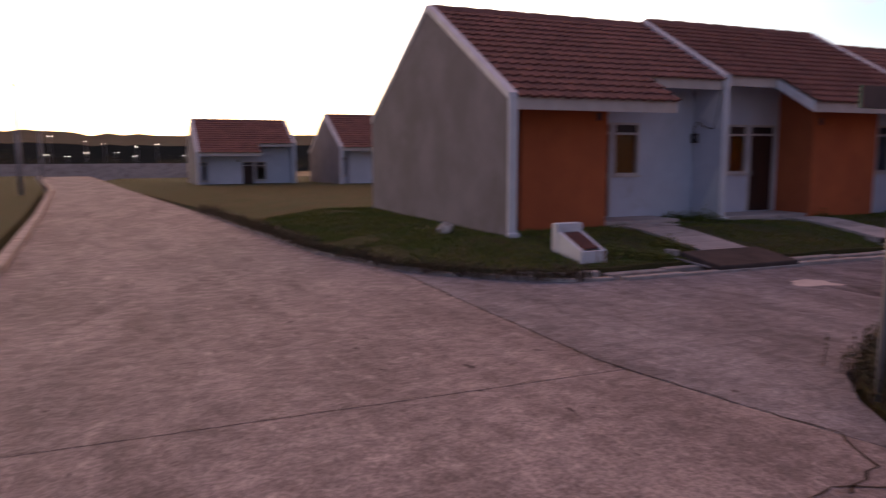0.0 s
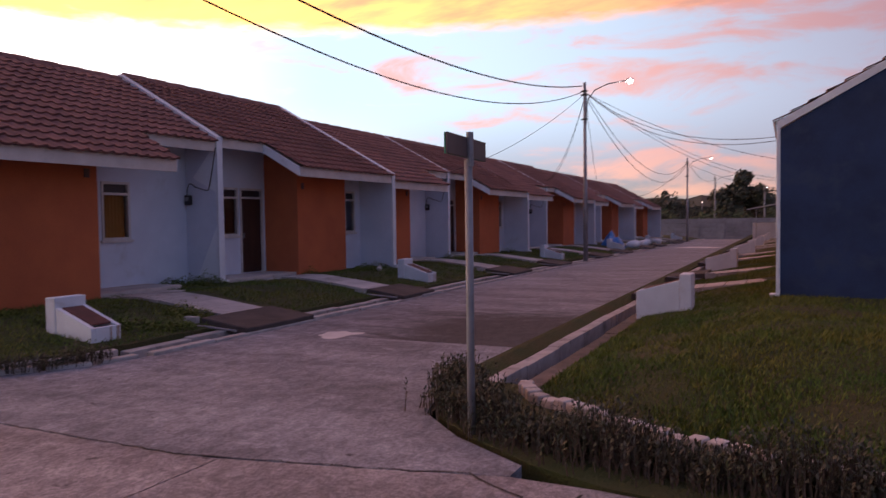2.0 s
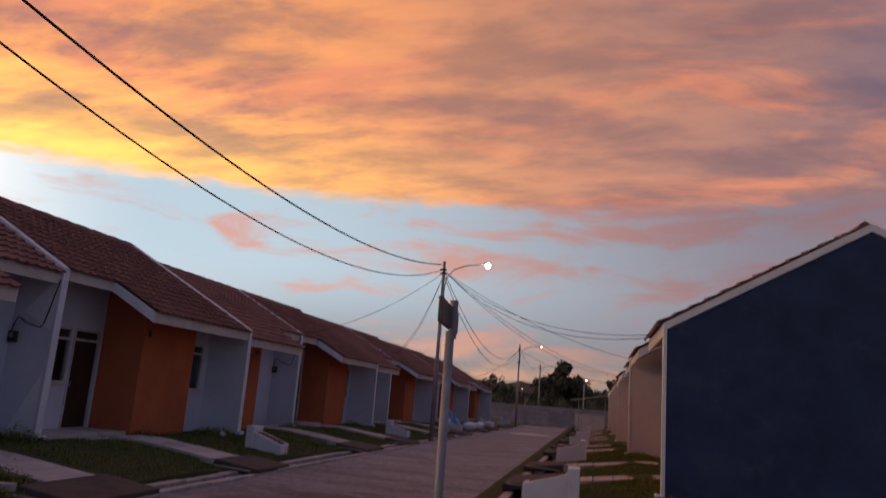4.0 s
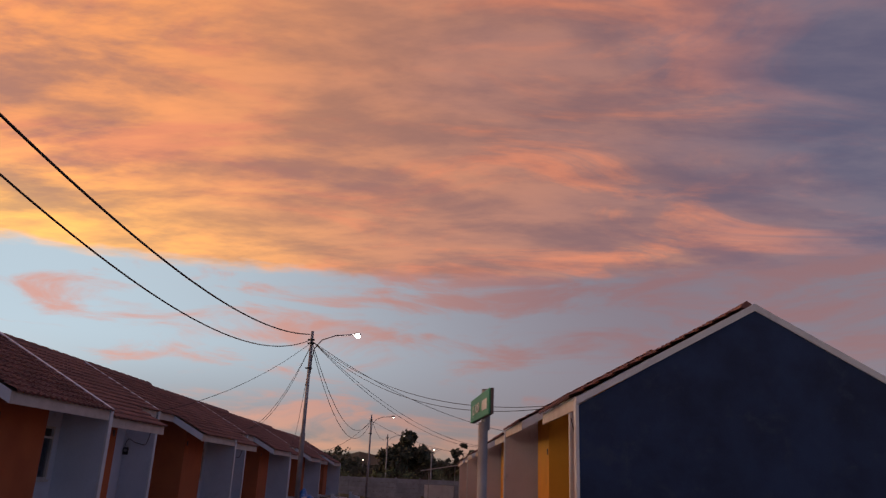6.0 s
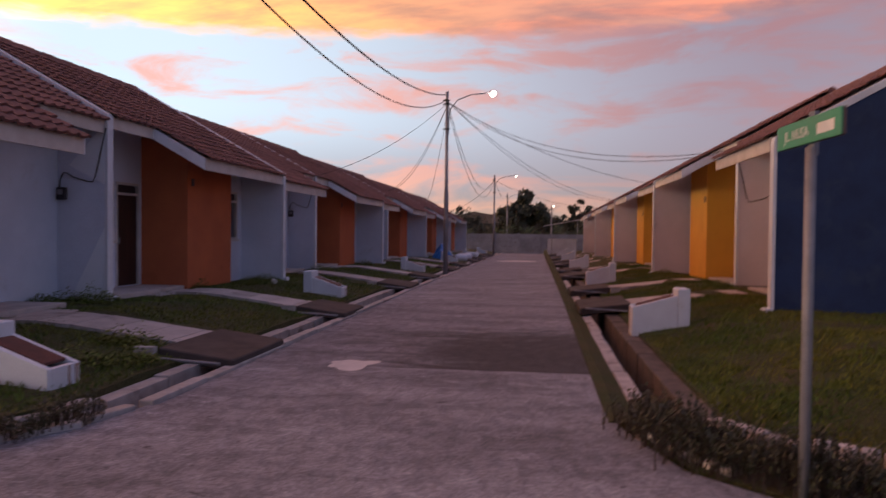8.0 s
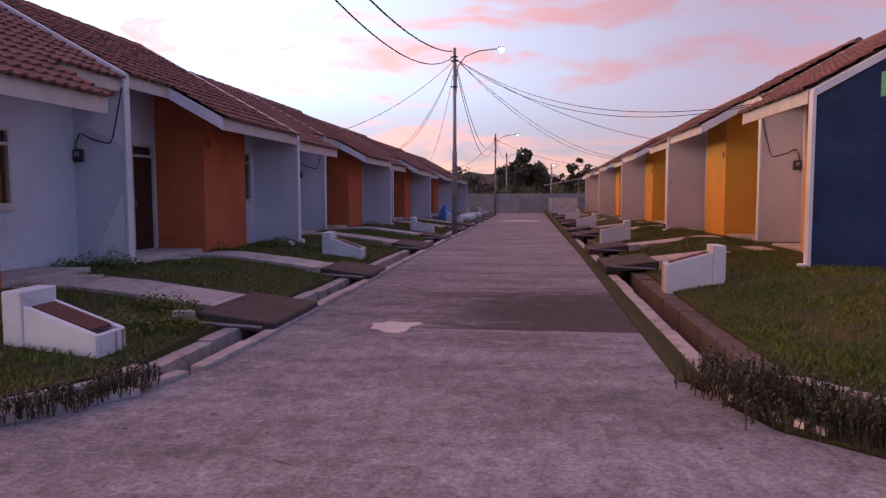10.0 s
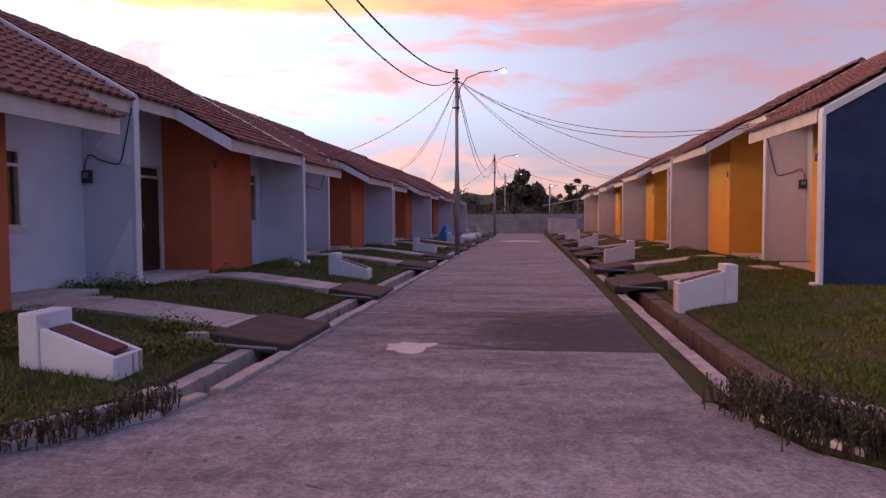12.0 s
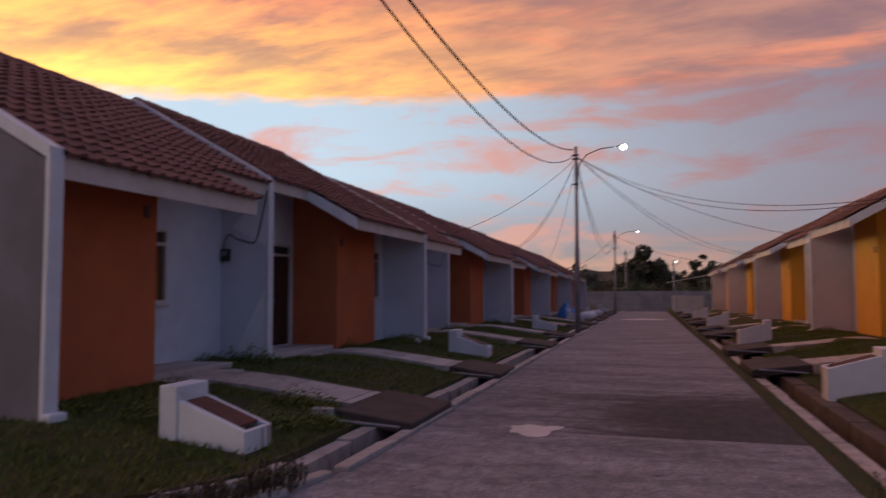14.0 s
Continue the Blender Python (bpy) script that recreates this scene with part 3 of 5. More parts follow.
def tile_shape():
    """One interlocking tile: a roll and a pan, with a front lip. Local: s down the slope, v across, h up."""
    verts, faces = [], []
    n = len(PROFILE)
    for s, lift in ((0.0, 0.0), (TILE_L + 0.035, 0.04)):
        for v, h in PROFILE:
            verts.append((s, v * TILE_W * 1.0, h + lift))
    for v, h in PROFILE:
        verts.append((TILE_L + 0.035, v * TILE_W, h + 0.04 - 0.042))
    for i in range(n - 1):
        faces.append((i, i + 1, n + i + 1, n + i))
        faces.append((n + i, n + i + 1, 2 * n + i + 1, 2 * n + i))
    return verts, faces


TV, TF = tile_shape()


def tiles(r, v0, v1, u_eave, parent, single=False, side=1):
    """Courses of tiles from the eave to the ridge (side -1: the rear slope)."""
    length = (u_eave - RIDGE_U) * side / COS
    rows = int(length / TILE_L) + 1
    cols = int(round((v1 - v0) / TILE_W))
    w = (v1 - v0) / cols / TILE_W
    rnd = random.Random(int(v0 * 10 + u_eave * 77))
    verts, faces = [], []
    for k in range(rows):
        s_top = length - (k + 1) * TILE_L
        if s_top < -TILE_L * 0.5:
            break
        for c in range(cols):
            jit = rnd.uniform(-0.004, 0.004)
            tv = []
            for s, v, h in TV:
                ss = max(0.0, s_top + s)
                h = h + jit
                u = RIDGE_U + side * (ss * COS + h * SIN)
                z = RIDGE_Z + 0.045 - ss * SIN + h * COS
                tv.append(r.p(u, v0 + c * TILE_W * w + v * w, z))
            flip = (r.way < 0) != (not r.left) != (side < 0)
            tf = [f[::-1] for f in TF] if flip else TF
            if single:
                raw_tile(tv, tf, parent)
            else:
                base = len(verts)
                verts += tv
                faces += [tuple(i + base for i in f) for f in tf]
    if not single:
        off = Vector(parent.location) if parent.parent is None else Vector(parent.parent.location) + Vector(parent.location)
        ob = raw("roof_tiles", [tuple(Vector(v) - off) for v in verts], faces, M_tile, parent, "brown terracotta interlocking tiles")
        ob["kind"] = "stuff"


def raw_tile(tv, tf, parent):
    off = Vector(parent.location) if parent.parent is None else Vector(parent.parent.location) + Vector(parent.location)
    raw("tile", [tuple(Vector(v) - off) for v in tv], tf, M_tile, parent)


SIDE_U = -0.75


def window(r, house, v0, v1, z0, z1, curtain, WALL_U=WALL_U):
    b = bmesh.new()
    t = 0.05
    head = z1 - 0.22
    for q in ((v0, v0 + t, z0, z1), (v1 - t, v1, z0, z1), (v0 + t, v1 - t, z0, z0 + t), (v0 + t, v1 - t, z1 - t, z1), (v0 + t, v1 - t, head - t, head)):
        r.block(b, WALL_U - 0.07, WALL_U + 0.025, q[0], q[1], q[2], q[3])
    w = child("window", b, M_frame, house, "white painted window frame with a top light")
    b = bmesh.new()
    r.block(b, WALL_U - 0.04, WALL_U - 0.032, v0 + t, v1 - t, z0 + t, head - t)
    pane = child("pane", b, M_glass, w)
    pane.visible_shadow = False
    b = bmesh.new()
    r.block(b, WALL_U - 0.04, WALL_U - 0.032, v0 + t, v1 - t, head, z1 - t)
    child("top_pane", b, M_black, w)
    b = bmesh.new()
    r.block(b, WALL_U - 0.02, WALL_U + 0.06, v0 - 0.04, v1 + 0.04, z0 - 0.05, z0 - 0.003)
    child("sill", b, M_frame, w)
    if curtain:
        b = bmesh.new()
        n = 14
        pts = [(WALL_U - 0.10 + 0.015 * (i % 2), v0 + t + (v1 - v0 - 2 * t) * i / n) for i in range(n + 1)]
        for (ua, va), (ub, vb) in zip(pts, pts[1:]):
            b.faces.new([b.verts.new(r.p(*p)) for p in ((ua, va, z0 + t), (ub, vb, z0 + t), (ub, vb, head), (ua, va, head))])
        child("curtain", b, M_curtain, w, "drawn tan curtain")


def house(left, y, way, kind, colour, wall_mat, curtain=False, meter=False, single=False, label="", detail=True, z=None):
    z = dip(y) if z is None else z
    r = Row(left, y, way, z)
    T = TYPES[kind]
    h = thing("row_house", r.p(-3.6, 3.0, 0.0), label, "house", "row houses along the street")
    b0, b1 = T["box"]
    holes = [(T["win"][0], T["win"][1], 1.42, 2.6), (T["door"][0], T["door"][1], 0.48, 2.6)]
    child("front_wall", holed_wall(r, WALL_U - 0.12, WALL_U, 0.075, 5.925, 0.1, roof_z(WALL_U) - 0.07, holes), wall_mat, h)
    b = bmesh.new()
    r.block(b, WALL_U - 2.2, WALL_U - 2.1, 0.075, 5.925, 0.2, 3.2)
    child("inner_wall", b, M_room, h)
    b = bmesh.new()
    r.block(b, BACK_U + 0.45, BACK_U + 0.6, 0.075, 5.925, -0.9, 3.0)
    child("rear_wall", b, wall_mat, h)
    b = bmesh.new()
    r.profile(b, [(WALL_U + 0.002, 0.1), (WALL_U + 0.002, roof_z(WALL_U) - 0.065), (-0.55, roof_z(-0.55) - 0.065), (-0.55, 0.1)], b0, b1)
    child("front_room", b, colour, h, "painted projecting front room")
    # small dark vent plate on the front room's street face
    b = bmesh.new()
    r.block(b, -0.55, -0.53, b0 + 0.16, b0 + 0.27, 2.58, 2.74, 0.004)
    child("lamp_plate", b, M_plate_back, h)
    # porch floor and step
    b = bmesh.new()
    r.block(b, WALL_U, -0.62, 1.25 if kind == "A" else 0.075, b0 - 0.004, 0.1, 0.47, 0.015)
    child("porch_floor", b, M_path, h)
    b = bmesh.new()
    r.block(b, -0.617, -0.2, T["win"][0] - 0.1, b0 - 0.1, 0.1, 0.40, 0.02)
    child("porch_step", b, M_path, h)
    window(r, h, *T["win"], 1.42, 2.6, curtain)
    w0, w1 = T["win2"]
    child("side_wall", holed_wall(r, SIDE_U - 0.12, SIDE_U, b1 + 0.003, 5.925, 0.1, roof_z(SIDE_U) - 0.07, [(w0, w1, 1.42, 2.6)]), wall_mat, h)
    window(r, h, w0, w1, 1.42, 2.6, False, SIDE_U)
    d0, d1 = T["door"]
    b = bmesh.new()
    for q in ((d0, d0 + 0.05, 0.48, 2.6), (d1 - 0.05, d1, 0.48, 2.6), (d0 + 0.05, d1 - 0.05, 2.55, 2.6), (d0 + 0.05, d1 - 0.05, 2.34, 2.39)):
        r.block(b, WALL_U - 0.08, WALL_U + 0.02, *q)
    child("door_frame", b, M_frame, h)
    b = bmesh.new()
    r.block(b, WALL_U - 0.06, WALL_U - 0.02, d0 + 0.052, d1 - 0.052, 0.49, 2.338)
    for za, zb in ((0.65, 1.25), (1.45, 2.2)):
        r.block(b, WALL_U - 0.02, WALL_U - 0.012, d0 + 0.17, d1 - 0.17, za, zb, 0.003)
    door = child("door", b, M_door, h, "closed dark brown wooden door")
    b = bmesh.new()
    r.block(b, WALL_U - 0.02, WALL_U + 0.03, d0 + 0.09, d0 + 0.12, 1.35, 1.47, 0.006)
    child("door_handle", b, M_pole, door, "metal handle")
    b = bmesh.new()
    r.block(b, WALL_U - 0.05, WALL_U - 0.04, d0 + 0.05, d1 - 0.05, 2.39, 2.55)
    child("fanlight", b, M_black, h)
    # roof deck, fascia and verge boards
    e = T["eave"]
    E0, E1 = -0.72, 0.35
    b = bmesh.new()
    for v0, v1, ue in ((0.075, e, E0), (e, 5.925, E1)):
        r.profile(b, [(ue, roof_z(ue)), (RIDGE_U, RIDGE_Z), (RIDGE_U, RIDGE_Z - 0.06), (ue, roof_z(ue) - 0.06)], v0, v1)
    r.profile(b, [(BACK_U, roof_z(BACK_U)), (RIDGE_U, RIDGE_Z), (RIDGE_U, RIDGE_Z - 0.06), (BACK_U, roof_z(BACK_U) - 0.06)], 0.075, 5.925)
    roof = child("roof", b, M_deck, h)
    b = bmesh.new()
    r.block(b, E1 - 0.025, E1 + 0.012, e + 0.02, 5.92, roof_z(E1) - 0.21, roof_z(E1) + 0.02)
    child("fascia", b, M_fascia, h)
    b = bmesh.new()
    r.block(b, E0 - 0.025, E0 + 0.012, 0.08, e - 0.004, roof_z(E0) - 0.20, roof_z(E0) + 0.02)
    child("fascia", b, M_fascia, h)
    b = bmesh.new()
    r.profile(b, [(E1 + 0.01, roof_z(E1) - 0.21), (E1 + 0.01, roof_z(E1) + 0.02), (E0 - 0.2, roof_z(E0 - 0.2) + 0.02), (E0 - 0.2, roof_z(E0 - 0.2) - 0.2)], e - 0.012, e + 0.016)
    child("verge_board", b, M_trim, h, "sloping white verge board")
    tiles(r, e, 5.93, E1 + 0.05, roof, single)
    tiles(r, 0.07, e, E0 + 0.05, roof, False)
    if detail:
        tiles(r, 0.07, 5.93, BACK_U, roof, False, -1)
    n = 18
    for i in range(n):
        b = bmesh.new()
        va, vb = 0.07 + 5.86 * i / n, 0.07 + 5.86 * (i + 1) / n + 0.03
        pr = [(RIDGE_U - 0.13, RIDGE_Z + 0.0), (RIDGE_U - 0.07, RIDGE_Z + 0.09), (RIDGE_U, RIDGE_Z + 0.125 + 0.01 * (i % 2)), (RIDGE_U + 0.07, RIDGE_Z + 0.09), (RIDGE_U + 0.13, RIDGE_Z + 0.0)]
        r.profile(b, pr, va, min(vb, 5.93))
        child("ridge_cap", b, M_tile, roof)
    return h


def party_wall(left, y, porch, mat, outer=None, z=None, way=1, label="painted party wall rising as a parapet between houses", base=0.1):
    """The wall between two houses, its front edge trim, foot and sloping coping."""
    z = dip(y) if z is None else z
    r = Row(left, y, 1, z)
    f = R_FRONT if porch else P_FRONT
    top = roof_z(f) + 0.02
    e = thing("party_wall", r.p(f, 0, 0.1), label, "wall", "party walls of the row")
    e["kind"] = "structure"
    b = bmesh.new()
    t = 0.068
    r.profile(b, [(f - 0.05, base - 0.2), (f - 0.05, top - 0.05), (RIDGE_U, RIDGE_Z + 0.02), (BACK_U, roof_z(BACK_U) + 0.02), (BACK_U, -0.9)], -t, t)
    child("wall_panel", b, outer or mat, e)
    if outer is not None:
        b = bmesh.new()
        inner = t if way > 0 else -t
        r.profile(b, [(f - 0.06, base - 0.2), (f - 0.06, top - 0.1), (RIDGE_U, RIDGE_Z - 0.1), (RIDGE_U, -0.1)], inner, inner + 0.012 * way)
        child("inner_face", b, mat, e)
    b = bmesh.new()
    r.block(b, f - 0.048, f + 0.012, -t - 0.02, t + 0.02, base, top + 0.02, 0.008)
    child("edge_trim", b, M_trim, e, "white rendered front edge")
    b = bmesh.new()
    r.block(b, f - 0.03, f + 0.11, -t - 0.04, t + 0.04, base - 0.1, 0.46, 0.02)
    child("foot", b, M_trim, e)
    b = bmesh.new()
    for a, c in (((f, top), (RIDGE_U, RIDGE_Z + 0.03)), ((BACK_U, roof_z(BACK_U) + 0.03), (RIDGE_U, RIDGE_Z + 0.03))):
        r.profile(b, [(a[0], a[1] - 0.05), (a[0], a[1] + 0.08), (c[0], c[1] + 0.08), (c[0], c[1] - 0.05)], -t - 0.025, t + 0.025)
    child("coping", b, M_trim, e, "white painted coping")
    return e


def lit_triangles(y):
    """Two raised triangles on the porch side of the first party wall, their light put into the white."""
    for name, tri in (("upper_gusset", ((-1.38, 2.76), (-0.715, 3.47), (-0.715, 2.42))), ("lower_gusset", ((-1.32, 0.475), (-0.715, 1.66), (-0.715, 0.475)))):
        b = bmesh.new()
        prism(b, tri, "y", y - 0.083, y - 0.066)
        tagged(part(name, b, M_lit_triangle), "white triangle with light put into its colour on the porch wall", "plaster", kind="structure")


def power_meter(left, y, side):
    """A small meter on the porch wall with a drooping service cable."""
    r = Row(left, y, 1, dip(y))
    u = -1.50
    v = side * 0.07
    e = thing("power_meter", r.p(u, v, 2.25), "small black electricity meter with drooping cable on porch wall", "meter", "electricity meters")
    b = bmesh.new()
    r.block(b, u - 0.08, u + 0.08, v, v + side * 0.09, 2.15, 2.37, 0.015)
    child("meter_case", b, M_black, e)
    b = bmesh.new()
    r.block(b, u - 0.05, u + 0.05, v + side * 0.09, v + side * 0.1, 2.24, 2.33, 0.004)
    child("meter_window", b, M_pole, e)
    b = bmesh.new()
    pts = [(-1.55, 2.20), (-1.60, 2.36), (-1.58, 2.52), (-1.52, 2.63), (-1.44, 2.62), (-1.34, 2.55), (-1.2, 2.51), (-1.05, 2.47), (-0.97, 2.47), (-0.92, 2.56), (-0.86, 2.80), (-0.78, 3.15), (-0.72, 3.40)]
    tube(b, [r.p(a + 0.045, v + side * 0.03, c) for a, c in pts], 0.011, 6)
    child("service_cable", b, M_cable, e, smooth=True)
    return e


ROOF_FIRST = (-3.6, 5.13, 0.56, -7.8)
ROOF_SECOND = (-3.65, 5.25, 0.556, -7.8)
ROOF_REST = (-3.4, 4.95, 0.54, -7.2)
LEFT_FINS = [-6 + 6 * i for i in range(11)]
labels_left = "brick-red tiled terrace house with orange front room and pale porch"
labels_right = "tiled terrace house with ochre yellow front room and lilac walls"
for i, yy in enumerate(LEFT_FINS):
    porch = i % 2 == 1
    if i == 0:
        roof_form(*ROOF_FIRST)
    elif i == 1:
        roof_form(-3.6, 5.19, 0.558, -7.8)
    elif i == 2:
        roof_form(*ROOF_SECOND)
    else:
        roof_form(*ROOF_REST)
    if i == 0:
        party_wall(True, yy, False, M_white, M_grey, label="bare grey cement gable wall with white front edge")
    else:
        party_wall(True, yy, porch, M_white)
    if porch:
        power_meter(True, yy, -1)
        if i == 1:
            lit_triangles(yy)
            roof_form(*ROOF_FIRST)
        house(True, yy, -1, "A", M_orange, M_white, curtain=(i == 1), single=(i == 1), label=labels_left, detail=i < 3)
        if i == 1:
            roof_form(*ROOF_SECOND)
        if i < 10:
            house(True, yy, 1, "B", M_orange, M_white, label=labels_left, detail=i < 3)
roof_form(-2.85, 4.92, 0.551, -6.6)
RIGHT_FINS = [0.53 + 6.15 * i for i in range(10)]
for i, yy in enumerate(RIGHT_FINS):
    porch = i % 2 == 1
    if i == 0:
        party_wall(False, yy, False, M_lilac, M_blue, label="navy blue painted gable wall with pale front edge")
        roof_form(-2.85, 5.02, 0.551, -6.6)
    else:
        party_wall(False, yy, porch, M_lilac)
    if porch:
        power_meter(False, yy, -1)
        house(False, yy, -1, "A", M_yellow, M_lilac, label=labels_right, detail=i < 3)
        roof_form(-2.85, 5.14, 0.551, -6.6)
        if i < 9:
            house(False, yy, 1, "B", M_yellow, M_lilac, label=labels_right, detail=i < 3)

# ---------- garden paths, drain covers, waste bins ----------


def garden_path(left, ya, yb, n=6):
    """Cast slabs from the drain to the porch step."""
    e = thing("garden_path", ((1.0 if left else 10.0), (ya + yb) / 2, 0.2 + dip(ya)), "pale concrete slab path across the lawn to a porch", "path", "garden paths")
    e["kind"] = "structure"
    rnd = random.Random(int(ya * 10))
    xa, xb = (2.6, -0.22) if left else (8.66, 11.2)
    for i in range(n):
        x0 = xa + (xb - xa) * i / n
        x1 = xa + (xb - xa) * (i + 1) / n
        s = math.copysign(0.012, xb - xa)
        z0 = 0.15 + 0.27 * min(1.0, abs(x0 - xa) / 2.2) + dip(ya)
        z1 = 0.15 + 0.27 * min(1.0, abs(x1 - xa) / 2.2) + dip(ya)
        b = bmesh.new()
        j = rnd.uniform(-0.02, 0.02)
        prism(b, [(x0 + s, z0 - 0.12), (x1 - s, z1 - 0.12), (x1 - s, z1 + 0.012), (x0 + s, z0 + 0.012)], "y", ya + j, yb + j)
        child("slab", b, M_path, e)


def drain_cover(left, ya, yb):
    xa, xb = (2.3, 3.24) if left else (7.70, 8.75)
    e = thing("drain_cover", ((xa + xb) / 2, (ya + yb) / 2, 0.06 + dip(ya)), "dark weathered concrete slab bridging the roadside drain", "drain cover", "drain covers")
    b = bmesh.new()
    za, zb = (0.19, 0.065) if left else (0.065, 0.19)
    prism(b, [(xa, za - 0.1 + dip(ya)), (xb, zb - 0.1 + dip(ya)), (xb, zb + 0.04 + dip(ya)), (xa, za + 0.04 + dip(ya))], "y", ya, yb)
    bmesh.ops.bevel(b, geom=list(b.edges), offset=0.015, segments=1, affect="EDGES")
    child("slab", b, M_cover, e)
    b = bmesh.new()
    xs = xa if left else xb
    s = -1 if left else 1
    box(b, min(xs, xs + s * 0.25), max(xs, xs + s * 0.25), ya - 0.12, ya - 0.02, -0.2 + dip(ya), 0.25 + dip(ya), 0.01)
    child("end_block", b, M_kerb, e)
    b = bmesh.new()
    tube(b, [(xa + 0.1, ya - 0.18, 0.13 + dip(ya)), (xb - 0.1, ya - 0.14, 0.08 + dip(ya))], 0.018, 8)
    child("water_pipe", b, M_pole, e)


def waste_bin(left, y, x_low, length=0.90, width=0.48, low=0.34, top=0.73):
    """A masonry bin with an upright back, sloping sides and a sheet lid."""
    s = -1 if left else 1
    z0 = -0.06 + dip(y)
    e = thing("waste_bin", (x_low + s * length / 2, y + width / 2, z0), "white-painted masonry waste bin with sloping rusty lid and raised back", "waste bin", "masonry bins on the lawns")
    t = 0.07
    xl, xh = x_low, x_low + s * length
    lowz, highz, topz = low + dip(y), low + (top - low) * 0.66 + dip(y), top + dip(y)
    for ya in (y, y + width - t):
        b = bmesh.new()
        prism(b, [(xl, z0), (xl, lowz), (xh - s * 0.2, highz), (xh - s * 0.2, z0)], "y", ya, ya + t)
        bmesh.ops.bevel(b, geom=list(b.edges), offset=0.008, segments=1, affect="EDGES")
        child("side_wall", b, M_trim, e)
    b = bmesh.new()
    box(b, min(xl, xl + s * t), max(xl, xl + s * t), y + t, y + width - t, z0, lowz - 0.004, 0.006)
    child("front_wall", b, M_trim, e, "streaked white end wall")
    for ys, w, zd in ((y + width * 0.62, 0.03, 0.02), (y + width * 0.86, 0.045, 0.10)):
        b = bmesh.new()
        box(b, min(xl - s * 0.003, xl + s * 0.01), max(xl - s * 0.003, xl + s * 0.01), ys, ys + w, z0 + zd, lowz - 0.012)
        child("rust_streak", b, M_rust_run, e, "brown rust run below the lid")
    b = bmesh.new()
    box(b, min(xh, xh - s * 0.198), max(xh, xh - s * 0.198), y - 0.01, y + width + 0.01, z0, topz, 0.015)
    child("back_block", b, M_trim, e)
    b = bmesh.new()
    xa, xb = xl + s * 0.1, xh - s * 0.24
    k = (highz - lowz) / (length - 0.2)
    prism(b, [(xa, lowz + k * 0.1 - 0.02), (xb, lowz + k * (length - 0.24) - 0.02), (xb, lowz + k * (length - 0.24) + 0.006), (xa, lowz + k * 0.1 + 0.006)], "y", y + t + 0.01, y + width - t - 0.01)
    child("lid", b, M_rust, e, "rusty dark red sheet lid")


for i, yy in enumerate(LEFT_FINS):
    if i % 2 == 1:
        garden_path(True, yy - 3.15, yy - 2.1)
        drain_cover(True, yy - 3.75, yy - 2.0)
        if i == 1:
            waste_bin(True, yy - 5.8, 2.34)
        if i < 10:
            garden_path(True, yy + 1.5, yy + 2.5)
            drain_cover(True, yy + 1.3, yy + 2.8)
            waste_bin(True, yy + 4.15, 2.40, low=0.36)
for i, yy in enumerate(RIGHT_FINS):
    if i % 2 == 1:
        garden_path(False, yy - 2.75, yy - 1.75)
        drain_cover(False, yy - 3.4, yy - 1.4)
        if i == 1:
            waste_bin(False, yy - 6.38, 8.37, 0.92, 0.45, 0.45, 0.76)
        if i < 9:
            garden_path(False, yy + 1.5, yy + 2.5)
            drain_cover(False, yy + 1.2, yy + 2.8)
            waste_bin(False, yy + 5.0, 8.37, 0.92, 0.45, 0.45, 0.76)

# ---------- poles, lamps, cables, sign ----------


def lamp_pole(x, y, height, z0, bulb=None, bulb_r=0.115, arm=1.72, label="grey steel utility pole carrying a curved street-lamp arm"):
    e = thing("street_lamp", (x, y, z0), label, "street lamp", "utility poles along the street")
    b = bmesh.new()
    tube(b, [(x, y, z0 - 0.3), (x, y, z0 + height * 0.45), (x, y, z0 + height * 0.455), (x, y, z0 + height)], [0.10, 0.095, 0.075, 0.06], 14)
    child("pole", b, M_pole, e, smooth=True)
    b = bmesh.new()
    a0 = z0 + height - 1.12
    pts = [(x + 0.06, y, a0 - 0.6), (x + 0.07, y, a0), (x + 0.14, y, a0 + 0.42), (x + 0.42, y, a0 + 0.78), (x + 0.95, y, a0 + 0.98), (x + arm, y, a0 + 1.05)]
    tube(b, pts, 0.024, 8)
    arm_ob = child("arm", b, M_pole, e, smooth=True)
    b = bmesh.new()
    bmesh.ops.create_uvsphere(b, u_segments=12, v_segments=8, radius=0.5)
    bmesh.ops.scale(b, verts=b.verts, vec=(0.30, 0.17, 0.14))
    bmesh.ops.translate(b, verts=b.verts, vec=(x + arm + 0.1, y, a0 + 1.07))
    child("lamp_head", b, M_pole, e, smooth=True)
    b = bmesh.new()
    bmesh.ops.create_uvsphere(b, u_segments=12, v_segments=8, radius=bulb_r)
    bmesh.ops.translate(b, verts=b.verts, vec=(x + arm + 0.12, y, a0 + 1.01))
    child("bulb", b, bulb or M_lamp, e, "glowing white bulb", smooth=True)
    for zc in (height - 0.35, height - 0.5, height - 1.5):
        b = bmesh.new()
        tube(b, [(x, y, z0 + zc - 0.03), (x, y, z0 + zc + 0.03)], 0.10, 12)
        box(b, x - 0.16, x + 0.12, y - 0.03, y + 0.03, z0 + zc - 0.025, z0 + zc + 0.025)
        child("cable_clamp", b, M_black, e)


lamp_pole(3.14, 17.16, 7.35, -0.06)
lamp_pole(3.12, 50.0, 6.9, dip(50), M_far_lamp, 0.075, label="slim far utility pole with a lit street-lamp arm")
lamp_pole(3.3, 72.0, 6.8, -0.6, M_dim_lamp, 0.07, label="slim far utility pole with a lit street-lamp arm")
